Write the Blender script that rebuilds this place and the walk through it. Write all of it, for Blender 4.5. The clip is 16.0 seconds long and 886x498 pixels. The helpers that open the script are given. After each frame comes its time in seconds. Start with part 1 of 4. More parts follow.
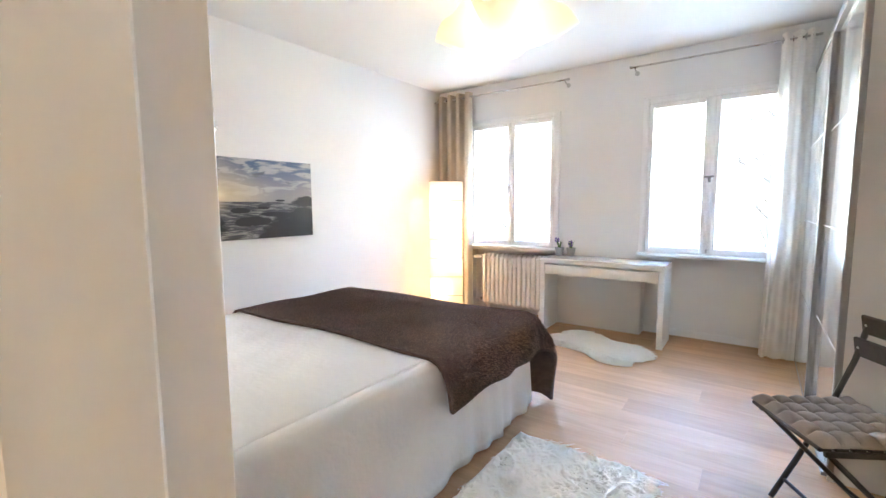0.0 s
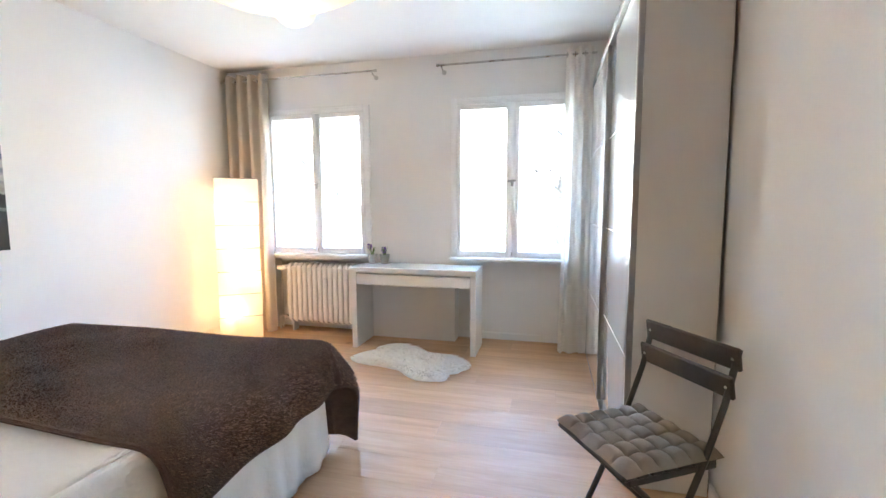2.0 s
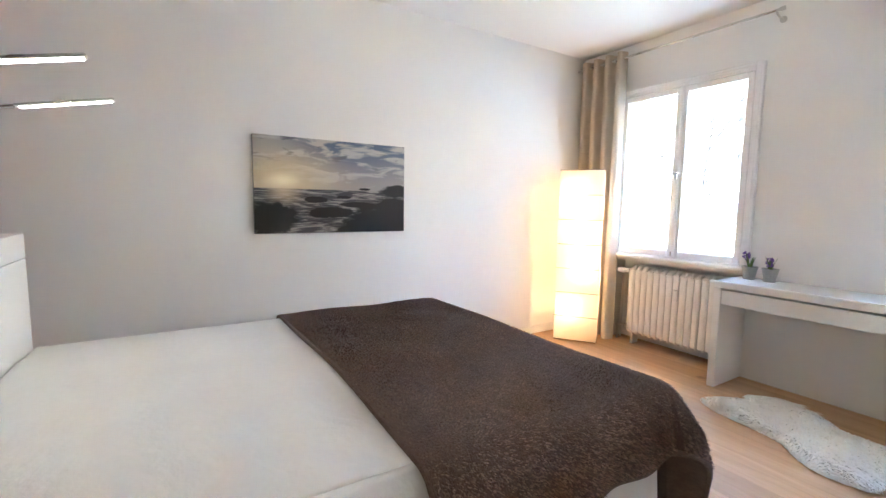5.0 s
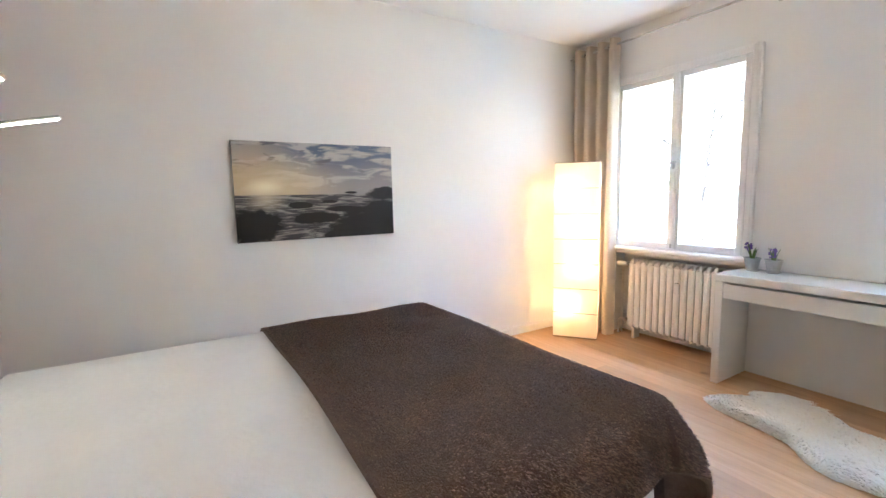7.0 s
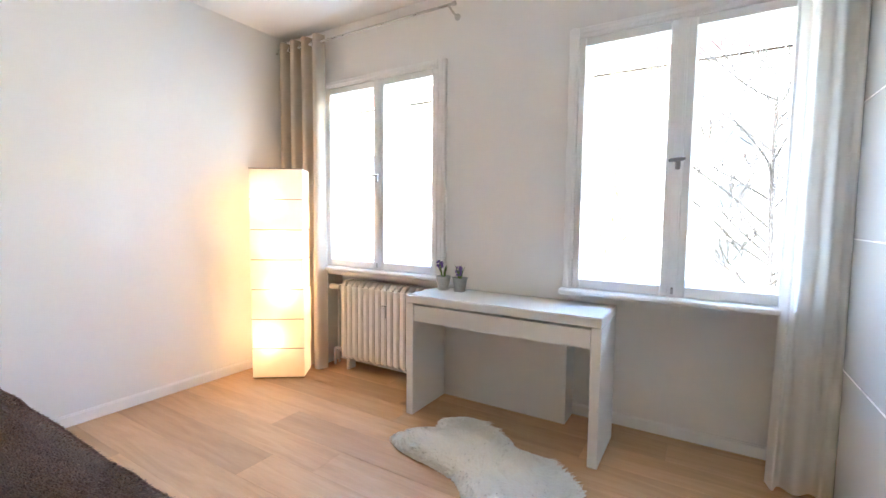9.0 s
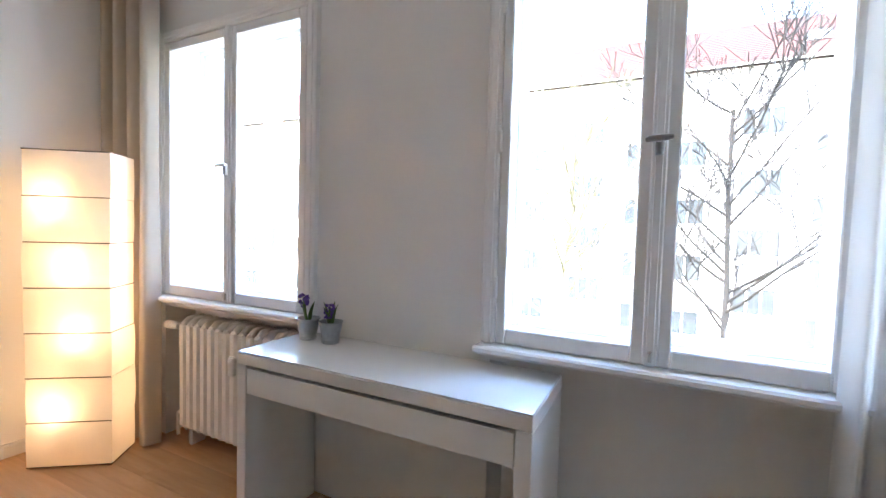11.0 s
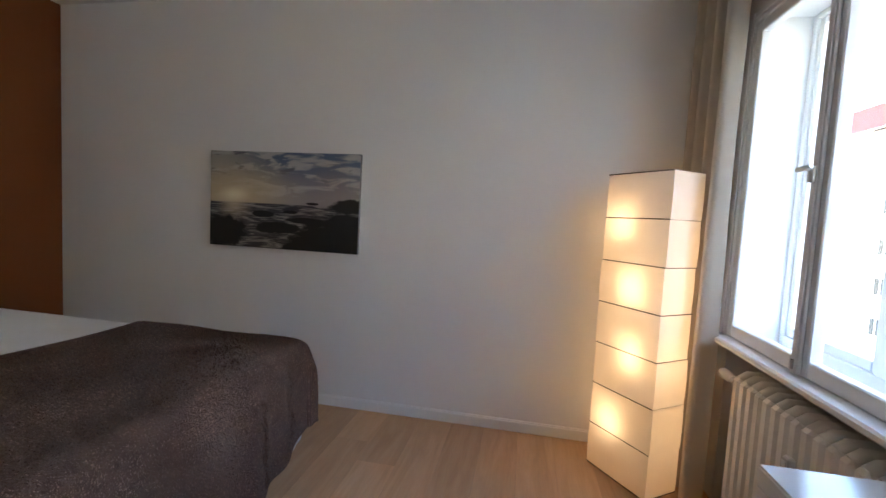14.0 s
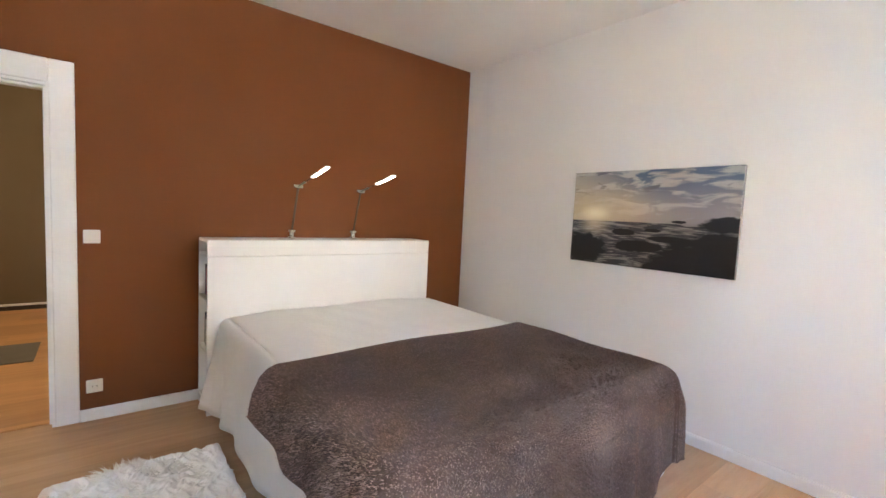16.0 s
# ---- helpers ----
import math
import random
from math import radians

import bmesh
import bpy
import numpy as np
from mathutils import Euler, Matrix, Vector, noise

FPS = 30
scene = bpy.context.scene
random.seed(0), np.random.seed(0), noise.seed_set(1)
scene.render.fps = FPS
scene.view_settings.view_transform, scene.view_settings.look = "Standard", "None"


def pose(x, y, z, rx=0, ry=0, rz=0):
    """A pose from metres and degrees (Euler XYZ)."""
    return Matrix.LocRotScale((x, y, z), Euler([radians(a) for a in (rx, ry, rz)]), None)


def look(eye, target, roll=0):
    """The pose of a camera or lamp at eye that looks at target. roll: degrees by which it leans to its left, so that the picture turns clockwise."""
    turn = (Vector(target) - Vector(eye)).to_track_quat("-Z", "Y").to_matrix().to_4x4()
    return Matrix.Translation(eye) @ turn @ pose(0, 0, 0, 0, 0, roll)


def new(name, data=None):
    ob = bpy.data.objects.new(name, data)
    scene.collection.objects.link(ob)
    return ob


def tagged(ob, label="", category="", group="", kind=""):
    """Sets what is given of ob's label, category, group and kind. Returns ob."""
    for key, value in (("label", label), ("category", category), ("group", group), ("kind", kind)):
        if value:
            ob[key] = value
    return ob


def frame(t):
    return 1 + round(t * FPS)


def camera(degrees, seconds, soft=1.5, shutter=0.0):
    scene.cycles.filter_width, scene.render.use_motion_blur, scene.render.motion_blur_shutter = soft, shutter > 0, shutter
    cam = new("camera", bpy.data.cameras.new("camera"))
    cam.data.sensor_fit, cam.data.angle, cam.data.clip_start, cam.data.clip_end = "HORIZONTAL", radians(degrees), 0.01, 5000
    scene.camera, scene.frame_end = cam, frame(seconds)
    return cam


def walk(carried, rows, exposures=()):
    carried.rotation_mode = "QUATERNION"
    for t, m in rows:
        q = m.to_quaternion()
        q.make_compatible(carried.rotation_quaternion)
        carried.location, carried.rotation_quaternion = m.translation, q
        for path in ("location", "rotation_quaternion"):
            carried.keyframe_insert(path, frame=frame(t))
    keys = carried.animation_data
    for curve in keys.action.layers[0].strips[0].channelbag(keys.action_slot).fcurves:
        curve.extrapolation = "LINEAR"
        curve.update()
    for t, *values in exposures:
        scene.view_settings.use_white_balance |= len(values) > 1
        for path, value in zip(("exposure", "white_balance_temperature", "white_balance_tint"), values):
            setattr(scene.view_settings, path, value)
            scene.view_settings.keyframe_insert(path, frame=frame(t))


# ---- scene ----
cam = camera(91.3, 16.0)
PATH = [
    (0, (3.46, -4.693, 1.343), (2.291, -3.082, 1.144), -0.4),
    (0.5, (3.459, -4.537, 1.348), (2.541, -2.769, 1.162), -0.6),
    (1, (3.447, -4.369, 1.34), (2.839, -2.473, 1.162), 0.2),
    (1.5, (3.429, -4.275, 1.337), (2.995, -2.333, 1.141), 0.4),
    (2, (3.433, -4.131, 1.341), (2.957, -2.197, 1.152), -0.1),
    (2.5, (3.435, -3.983, 1.35), (2.805, -2.093, 1.18), 1.1),
    (3, (3.383, -3.795, 1.34), (2.675, -1.935, 1.142), 1.2),
    (3.5, (3.343, -3.644, 1.336), (2.42, -1.881, 1.141), 1.1),
    (4, (3.26, -3.6, 1.353), (1.935, -2.115, 1.155), 1.7),
    (4.5, (3.178, -3.662, 1.304), (1.616, -2.429, 1.104), 2.1),
    (4.7, (3.184, -3.675, 1.292), (1.549, -2.54, 1.097), 1.8),
    (6.8, (3.137, -3.588, 1.352), (1.373, -2.674, 1.128), -0.6),
    (7, (3.15, -3.532, 1.353), (1.456, -2.497, 1.113), -1.2),
    (7.2, (3.168, -3.475, 1.34), (1.563, -2.309, 1.087), -1.4),
    (7.5, (3.173, -3.335, 1.311), (1.708, -1.991, 1.096), -1.1),
    (8, (3.179, -3.111, 1.319), (1.986, -1.515, 1.15), -0.5),
    (8.5, (3.224, -2.859, 1.324), (2.033, -1.26, 1.168), 0.5),
    (9, (3.234, -2.601, 1.28), (2.196, -0.898, 1.134), 0.6),
    (9.2, (3.217, -2.499, 1.274), (2.263, -0.747, 1.137), 1.3),
    (11.3, (3.089, -1.401, 1.305), (2.196, 0.386, 1.217), 1.6),
    (11.5, (3.084, -1.315, 1.311), (2.023, 0.378, 1.225), 2.9),
    (12, (3.059, -1.133, 1.308), (1.648, 0.277, 1.168), 4.4),
    (12.5, (2.949, -1.002, 1.31), (1.247, 0.041, 1.184), 4.6),
    (13, (2.854, -0.954, 1.329), (0.963, -0.321, 1.177), 3.9),
    (13.5, (2.8, -0.956, 1.341), (0.807, -0.856, 1.196), 3.6),
    (14, (2.78, -0.982, 1.351), (0.819, -1.348, 1.209), 3.1),
    (14.5, (2.812, -1.035, 1.366), (0.95, -1.754, 1.235), 2.9),
    (15, (2.85, -1.083, 1.366), (1.162, -2.146, 1.232), 2.9),
    (15.5, (2.889, -1.133, 1.366), (1.4, -2.461, 1.225), 2.9),
    (16, (2.929, -1.19, 1.369), (1.681, -2.746, 1.214), 2.8),
]
EXPOSURES = [(0, 6.4, 6100, 5), (1.5, 6.27, 6150, 5), (4.7, 6.12, 6100, 5), (9.2, 5.93, 6350, 7), (11.3, 5.05, 6150, 9), (12.5, 4.55, 6300, 9), (14.2, 4.32, 6450, 8), (15.0, 5.23, 6600, 8), (15.5, 5.62, 6600, 8), (16, 6.02, 6600, 8)]
walk(cam, [(t, look(eye, target, roll)) for t, eye, target, roll in PATH], EXPOSURES)

# ---- world, sun and lamps ----
world = bpy.data.worlds.new("sky")
scene.world = world
world.use_nodes = True
wn = world.node_tree.nodes
sky = wn.new("ShaderNodeTexSky")
sky.sky_type, sky.sun_disc = "NISHITA", False
sky.sun_elevation, sky.sun_rotation = radians(50), radians(195)
wn["Background"].inputs["Strength"].default_value = 0.15
world.node_tree.links.new(sky.outputs["Color"], wn["Background"].inputs["Color"])


def lamp(name, kind, energy, colour, where, size=0.05, aim=None):
    data = bpy.data.lights.new(name, kind)
    data.energy, data.color = energy, colour
    if kind == "SUN":
        data.angle = size
    elif kind == "AREA":
        data.size = size
    else:
        data.shadow_soft_size = size
    ob = new(name, data)
    ob.matrix_world = look(where, aim) if aim else Matrix.Translation(where)
    return ob


lamp("sun", "SUN", 0.9, (1.0, 0.95, 0.87), (-6, -20, 24.5), radians(10), (0, 0, 0))
for z, dx in ((0.33, -0.05), (0.72, 0.04), (1.06, 0.02), (1.40, -0.06)):
    lamp("bulb_light", "POINT", 0.088, (1.0, 0.66, 0.36), (0.347 + dx, -0.36 + dx * 0.6, z), 0.03)
lamp("ceiling_bulb_light", "POINT", 0.12, (1.0, 0.78, 0.53), (2.05, -2.05, 2.52), 0.05)
# added fill light for the hall, no fixture belongs to it
lamp("hall_fill_light", "POINT", 0.5, (1.0, 0.80, 0.55), (3.6, -6.2, 2.35), 0.12)

# ---- materials ----


def mat(name, colour, rough=0.5, metal=0.0, var=0.08, scale=4.0, bump=0.05, bscale=120.0, stretch=(1, 1, 1), sheen=0.0, coat=0.0, rand=0.0, spec=0.5):
    """A surface with variation at two scales, in metres."""
    m = bpy.data.materials.new(name)
    m.use_nodes = True
    n, l = m.node_tree.nodes, m.node_tree.links
    b = n["Principled BSDF"]
    tc, mp = n.new("ShaderNodeTexCoord"), n.new("ShaderNodeMapping")
    mp.inputs["Scale"].default_value = stretch
    l.new(tc.outputs["Object"], mp.inputs["Vector"])
    big, fine = n.new("ShaderNodeTexNoise"), n.new("ShaderNodeTexNoise")
    big.inputs["Scale"].default_value, fine.inputs["Scale"].default_value = scale, bscale
    big.inputs["Detail"].default_value, fine.inputs["Detail"].default_value = 4, 3
    l.new(mp.outputs[0], big.inputs["Vector"]), l.new(mp.outputs[0], fine.inputs["Vector"])
    add = n.new("ShaderNodeMath")
    add.operation = "MULTIPLY_ADD"
    add.inputs[1].default_value = 0.45
    l.new(fine.outputs["Fac"], add.inputs[0]), l.new(big.outputs["Fac"], add.inputs[2])
    last = add.outputs[0]
    if rand:
        oi, ra = n.new("ShaderNodeObjectInfo"), n.new("ShaderNodeMath")
        ra.operation = "MULTIPLY_ADD"
        ra.inputs[1].default_value = rand
        l.new(oi.outputs["Random"], ra.inputs[0]), l.new(last, ra.inputs[2])
        last = ra.outputs[0]
    ramp = n.new("ShaderNodeValToRGB")
    ramp.color_ramp.elements[0].position, ramp.color_ramp.elements[1].position = 0.4, 1.0 + rand
    ramp.color_ramp.elements[0].color = (*[c * (1 - var) for c in colour], 1)
    ramp.color_ramp.elements[1].color = (*[min(1, c * (1 + var)) for c in colour], 1)
    l.new(last, ramp.inputs["Fac"]), l.new(ramp.outputs["Color"], b.inputs["Base Color"])
    rr = n.new("ShaderNodeMapRange")
    rr.inputs["To Min"].default_value, rr.inputs["To Max"].default_value = max(0, rough - 0.06), min(1, rough + 0.06)
    l.new(big.outputs["Fac"], rr.inputs["Value"]), l.new(rr.outputs[0], b.inputs["Roughness"])
    if bump:
        bp = n.new("ShaderNodeBump")
        bp.inputs["Strength"].default_value, bp.inputs["Distance"].default_value = bump, 0.01
        l.new(fine.outputs["Fac"], bp.inputs["Height"]), l.new(bp.outputs[0], b.inputs["Normal"])
    b.inputs["Metallic"].default_value = metal
    b.inputs["Specular IOR Level"].default_value = spec
    b.inputs["Sheen Weight"].default_value = sheen
    b.inputs["Coat Weight"].default_value = coat
    b.inputs["Coat Roughness"].default_value = 0.05
    return m


def thin(name, colour, through_light, rough=0.8, bscale=300.0):
    """Cloth or paper that lets some light through."""
    m = mat(name, colour, rough, var=0.05, scale=6, bump=0.08, bscale=bscale)
    n, l = m.node_tree.nodes, m.node_tree.links
    t, mix = n.new("ShaderNodeBsdfTranslucent"), n.new("ShaderNodeMixShader")
    l.new(n["Principled BSDF"].inputs["Base Color"].links[0].from_socket, t.inputs["Color"])
    mix.inputs["Fac"].default_value = through_light
    l.new(n["Principled BSDF"].outputs[0], mix.inputs[1]), l.new(t.outputs[0], mix.inputs[2])
    l.new(mix.outputs[0], n["Material Output"].inputs["Surface"])
    return m


def glow(name, colour, strength):
    m = bpy.data.materials.new(name)
    m.use_nodes = True
    b = m.node_tree.nodes["Principled BSDF"]
    b.inputs["Base Color"].default_value = (*colour, 1)
    b.inputs["Emission Color"].default_value = (*colour, 1)
    b.inputs["Emission Strength"].default_value = strength
    return m


def glass_material():
    m = bpy.data.materials.new("window_glass")
    m.use_nodes = True
    n, l = m.node_tree.nodes, m.node_tree.links
    tr, gl, mix, lw, pw = n.new("ShaderNodeBsdfTransparent"), n.new("ShaderNodeBsdfGlossy"), n.new("ShaderNodeMixShader"), n.new("ShaderNodeLayerWeight"), n.new("ShaderNodeMath")
    gl.inputs["Roughness"].default_value = 0.01
    lw.inputs["Blend"].default_value = 0.5
    pw.operation = "POWER"
    pw.inputs[1].default_value = 6.0
    fr = n.new("ShaderNodeMath")
    fr.operation = "MULTIPLY_ADD"
    fr.inputs[1].default_value, fr.inputs[2].default_value = 0.5, 0.02
    l.new(lw.outputs["Facing"], pw.inputs[0]), l.new(pw.outputs[0], fr.inputs[0])
    l.new(fr.outputs[0], mix.inputs["Fac"]), l.new(tr.outputs[0], mix.inputs[1]), l.new(gl.outputs[0], mix.inputs[2])
    l.new(mix.outputs[0], n["Material Output"].inputs["Surface"])
    return m


def oak(name, tint=(1, 1, 1)):
    """Oiled oak: long grain, knots, each plank its own tone."""
    m = bpy.data.materials.new(name)
    m.use_nodes = True
    n, l = m.node_tree.nodes, m.node_tree.links
    b = n["Principled BSDF"]
    tc, oi = n.new("ShaderNodeTexCoord"), n.new("ShaderNodeObjectInfo")
    shift, mp = n.new("ShaderNodeVectorMath"), n.new("ShaderNodeMapping")
    shift.operation = "MULTIPLY_ADD"
    shift.inputs[1].default_value = (37, 19, 0)
    l.new(oi.outputs["Random"], shift.inputs[0]), l.new(tc.outputs["Object"], shift.inputs[2])
    mp.inputs["Scale"].default_value = (0.9, 8.5, 4)
    l.new(shift.outputs[0], mp.inputs["Vector"])
    warp, grain, fibre, tone, knot = (n.new("ShaderNodeTexNoise") for _ in range(5))
    for t, s, d, dist in ((warp, 0.9, 3, 0.0), (grain, 1.6, 6, 1.2), (fibre, 11, 4, 0.3), (tone, 0.8, 2, 0), (knot, 3.2, 1, 0)):
        t.inputs["Scale"].default_value, t.inputs["Detail"].default_value, t.inputs["Distortion"].default_value = s, d, dist
    for t in (warp, grain, fibre):
        l.new(mp.outputs[0], t.inputs["Vector"])
    for t in (tone, knot):
        l.new(shift.outputs[0], t.inputs["Vector"])
    ramp = n.new("ShaderNodeValToRGB")
    e = ramp.color_ramp.elements
    e[0].position, e[0].color = 0.32, (0.52 * tint[0], 0.312 * tint[1], 0.168 * tint[2], 1)
    e[1].position, e[1].color = 0.64, (0.64 * tint[0], 0.408 * tint[1], 0.232 * tint[2], 1)
    k = e.new(0.45)
    k.color = (0.58 * tint[0], 0.350 * tint[1], 0.190 * tint[2], 1)
    mixv = n.new("ShaderNodeMath")
    mixv.operation = "MULTIPLY_ADD"
    mixv.inputs[1].default_value = 0.25
    l.new(fibre.outputs["Fac"], mixv.inputs[0])
    half = n.new("ShaderNodeMath")
    half.operation = "MULTIPLY"
    half.inputs[1].default_value = 0.72
    l.new(grain.outputs["Fac"], half.inputs[0]), l.new(half.outputs[0], mixv.inputs[2])
    l.new(mixv.outputs[0], ramp.inputs["Fac"])
    hsv = n.new("ShaderNodeHueSaturation")
    val = n.new("ShaderNodeMapRange")
    val.inputs["To Min"].default_value, val.inputs["To Max"].default_value = 0.86, 1.10
    l.new(oi.outputs["Random"], val.inputs["Value"]), l.new(val.outputs[0], hsv.inputs["Value"])
    l.new(ramp.outputs["Color"], hsv.inputs["Color"])
    kr = n.new("ShaderNodeMapRange")
    kr.inputs["From Min"].default_value, kr.inputs["From Max"].default_value = 0.78, 0.83
    l.new(knot.outputs["Fac"], kr.inputs["Value"])
    km = n.new("ShaderNodeMix")
    km.data_type = "RGBA"
    km.inputs[7].default_value = (0.13, 0.07, 0.04, 1)
    l.new(kr.outputs[0], km.inputs[0]), l.new(hsv.outputs[0], km.inputs[6]), l.new(km.outputs[2], b.inputs["Base Color"])
    rg = n.new("ShaderNodeMapRange")
    rg.inputs["To Min"].default_value, rg.inputs["To Max"].default_value = 0.40, 0.60
    l.new(tone.outputs["Fac"], rg.inputs["Value"]), l.new(rg.outputs[0], b.inputs["Roughness"])
    bp = n.new("ShaderNodeBump")
    bp.inputs["Strength"].default_value, bp.inputs["Distance"].default_value = 0.10, 0.004
    l.new(mixv.outputs[0], bp.inputs["Height"]), l.new(bp.outputs[0], b.inputs["Normal"])
    return m


def seascape():
    """The printed picture: clouded evening sky, low sun, dark rocks in the surf."""
    m = bpy.data.materials.new("seascape_print")
    m.use_nodes = True
    n, l = m.node_tree.nodes, m.node_tree.links
    b = n["Principled BSDF"]
    b.inputs["Roughness"].default_value = 0.55
    sep = n.new("ShaderNodeSeparateXYZ")
    tc = n.new("ShaderNodeTexCoord")
    l.new(tc.outputs["Generated"], sep.inputs[0])
    u, v = sep.outputs["Y"], sep.outputs["Z"]

    def mth(op, a, c=0.0, d=0.0, clamp=False):
        k = n.new("ShaderNodeMath")
        k.operation, k.use_clamp = op, clamp
        for i, s in enumerate((a, c, d)):
            if isinstance(s, (int, float)):
                k.inputs[i].default_value = s
            else:
                l.new(s, k.inputs[i])
        return k.outputs[0]

    def blend(f, a, c):
        k = n.new("ShaderNodeMix")
        k.data_type = "RGBA"
        for i, s in ((0, f), (6, a), (7, c)):
            if isinstance(s, tuple):
                k.inputs[i].default_value = (*s, 1)
            else:
                l.new(s, k.inputs[i])
        return k.outputs[2]

    def ns(sx, sy, scale, detail=5, dist=0.5):
        mp, t = n.new("ShaderNodeMapping"), n.new("ShaderNodeTexNoise")
        mp.inputs["Scale"].default_value = (1, sx, sy)
        t.inputs["Scale"].default_value, t.inputs["Detail"].default_value, t.inputs["Distortion"].default_value = scale, detail, dist
        l.new(tc.outputs["Generated"], mp.inputs["Vector"]), l.new(mp.outputs[0], t.inputs["Vector"])
        return t.outputs["Fac"]

    def step(x, lo, hi):
        k = n.new("ShaderNodeMapRange")
        k.interpolation_type = "SMOOTHSTEP"
        k.inputs["From Min"].default_value, k.inputs["From Max"].default_value = lo, hi
        l.new(x, k.inputs["Value"])
        return k.outputs[0]

    def blob(cx, cy, rx, ry, soft=0.25):
        a = mth("POWER", mth("DIVIDE", mth("SUBTRACT", u, cx), rx), 2.0)
        c = mth("POWER", mth("DIVIDE", mth("SUBTRACT", v, cy), ry), 2.0)
        r = mth("ADD", mth("ADD", a, c), mth("MULTIPLY", mth("SUBTRACT", rough, 0.5), 1.6))
        return mth("SUBTRACT", 1.0, step(r, 1.0 - soft, 1.0 + soft))

    rough = ns(6, 5, 2.2)
    sun = mth("SQRT", mth("ADD", mth("POWER", mth("SUBTRACT", u, 0.17), 2.0), mth("POWER", mth("MULTIPLY", mth("SUBTRACT", v, 0.55), 1.2), 2.0)))
    warm = mth("SUBTRACT", 1.0, step(sun, 0.0, 0.55))
    skyc = blend(step(v, 0.48, 1.0), (0.36, 0.33, 0.33), (0.10, 0.15, 0.25))
    skyc = blend(step(u, 0.0, 0.5), (0.40, 0.37, 0.33), skyc)
    cloud = step(ns(2.2, 5.5, 1.9, 7, 0.9), 0.46, 0.62)
    skyc = blend(cloud, skyc, (0.50, 0.49, 0.48))
    dark = step(ns(2.6, 6.0, 2.6, 6, 0.7), 0.55, 0.68)
    skyc = blend(mth("MULTIPLY", dark, step(v, 0.55, 0.9)), skyc, (0.13, 0.14, 0.17))
    skyc = blend(mth("MULTIPLY", warm, 0.75), skyc, (0.78, 0.60, 0.33))
    skyc = blend(mth("SUBTRACT", 1.0, step(sun, 0.0, 0.14)), skyc, (0.95, 0.85, 0.62))
    surf = step(ns(2.0, 13, 3.2, 7, 1.2), 0.44, 0.66)
    sea = blend(surf, (0.055, 0.055, 0.065), (0.34, 0.32, 0.31))
    shine = mth("MULTIPLY", mth("SUBTRACT", 1.0, step(mth("ABSOLUTE", mth("SUBTRACT", u, 0.17)), 0.0, 0.14)), step(v, 0.25, 0.47))
    sea = blend(mth("MULTIPLY", shine, 0.7), sea, (0.80, 0.63, 0.42))
    col = blend(step(v, 0.462, 0.474), sea, skyc)
    rocks = blob(0.09, 0.15, 0.17, 0.17)
    for cx, cy, rx, ry in ((0.86, 0.10, 0.30, 0.22), (0.95, 0.28, 0.22, 0.12), (0.37, 0.36, 0.075, 0.035), (0.56, 0.39, 0.05, 0.02), (0.47, 0.22, 0.16, 0.06),
                           (0.66, 0.31, 0.14, 0.03), (0.70, 0.485, 0.045, 0.014), (0.98, 0.47, 0.17, 0.075), (0.62, 0.02, 0.12, 0.06)):
        rocks = mth("MAXIMUM", rocks, blob(cx, cy, rx, ry))
    col = blend(rocks, col, (0.014, 0.014, 0.018))
    l.new(col, b.inputs["Base Color"])
    return m


WHITE = mat("wall_paint_white", (0.885, 0.875, 0.858), 0.85, var=0.025, scale=1.2, bump=0.10, bscale=160)
CEIL = mat("ceiling_paint", (0.90, 0.895, 0.88), 0.9, var=0.02, scale=1.0, bump=0.06, bscale=120)
BROWN = mat("wall_paint_brown", (0.205, 0.064, 0.016), 0.85, var=0.06, scale=1.5, bump=0.10, bscale=160)
HALLP = mat("hall_paint_olive", (0.17, 0.125, 0.07), 0.85, var=0.06, scale=1.5, bump=0.08, bscale=160)
TRIM = mat("gloss_paint_white", (0.92, 0.915, 0.905), 0.4, var=0.03, scale=3, bump=0.03, bscale=60)
LACQ = mat("white_lacquer", (0.86, 0.855, 0.84), 0.28, var=0.02, scale=3, bump=0.015, bscale=90)
LACQM = mat("white_foil", (0.86, 0.85, 0.83), 0.45, var=0.02, scale=3, bump=0.02, bscale=150)
DESKTOP = mat("white_glass_top", (0.86, 0.86, 0.845), 0.16, var=0.02, scale=3, bump=0.0, coat=0.3)
WGLASS = mat("white_glass_panel", (0.78, 0.79, 0.785), 0.10, var=0.02, scale=2, bump=0.0, coat=0.8)
PANEL = mat("wardrobe_white", (0.72, 0.69, 0.66), 0.5, var=0.03, scale=2, bump=0.02, bscale=120)
ALU = mat("brushed_aluminium", (0.33, 0.32, 0.31), 0.32, metal=0.9, var=0.06, scale=6, bump=0.04, bscale=200, stretch=(1, 1, 0.05))
STEEL = mat("brushed_steel", (0.56, 0.55, 0.53), 0.28, metal=1.0, var=0.06, scale=8, bump=0.02)
HANDLE = mat("dull_nickel", (0.30, 0.29, 0.28), 0.35, metal=0.9, var=0.1, scale=20)
# lamp arms: the brown wall's reflection is put into this metal's colour
WALLTINT = mat("wall_tinted_metal", (0.16, 0.11, 0.08), 0.45, metal=0.7, var=0.1, scale=20)
ZINC = mat("galvanised_zinc", (0.40, 0.42, 0.43), 0.36, metal=0.9, var=0.14, scale=40, bump=0.05, bscale=90)
# dark colour that stands in for the shade in gaps
GAP = mat("dark_gap", (0.05, 0.035, 0.028), 0.8, var=0.1)
OAK = oak("oiled_oak")
OAKH = oak("hall_oak", (1.05, 0.92, 0.72))
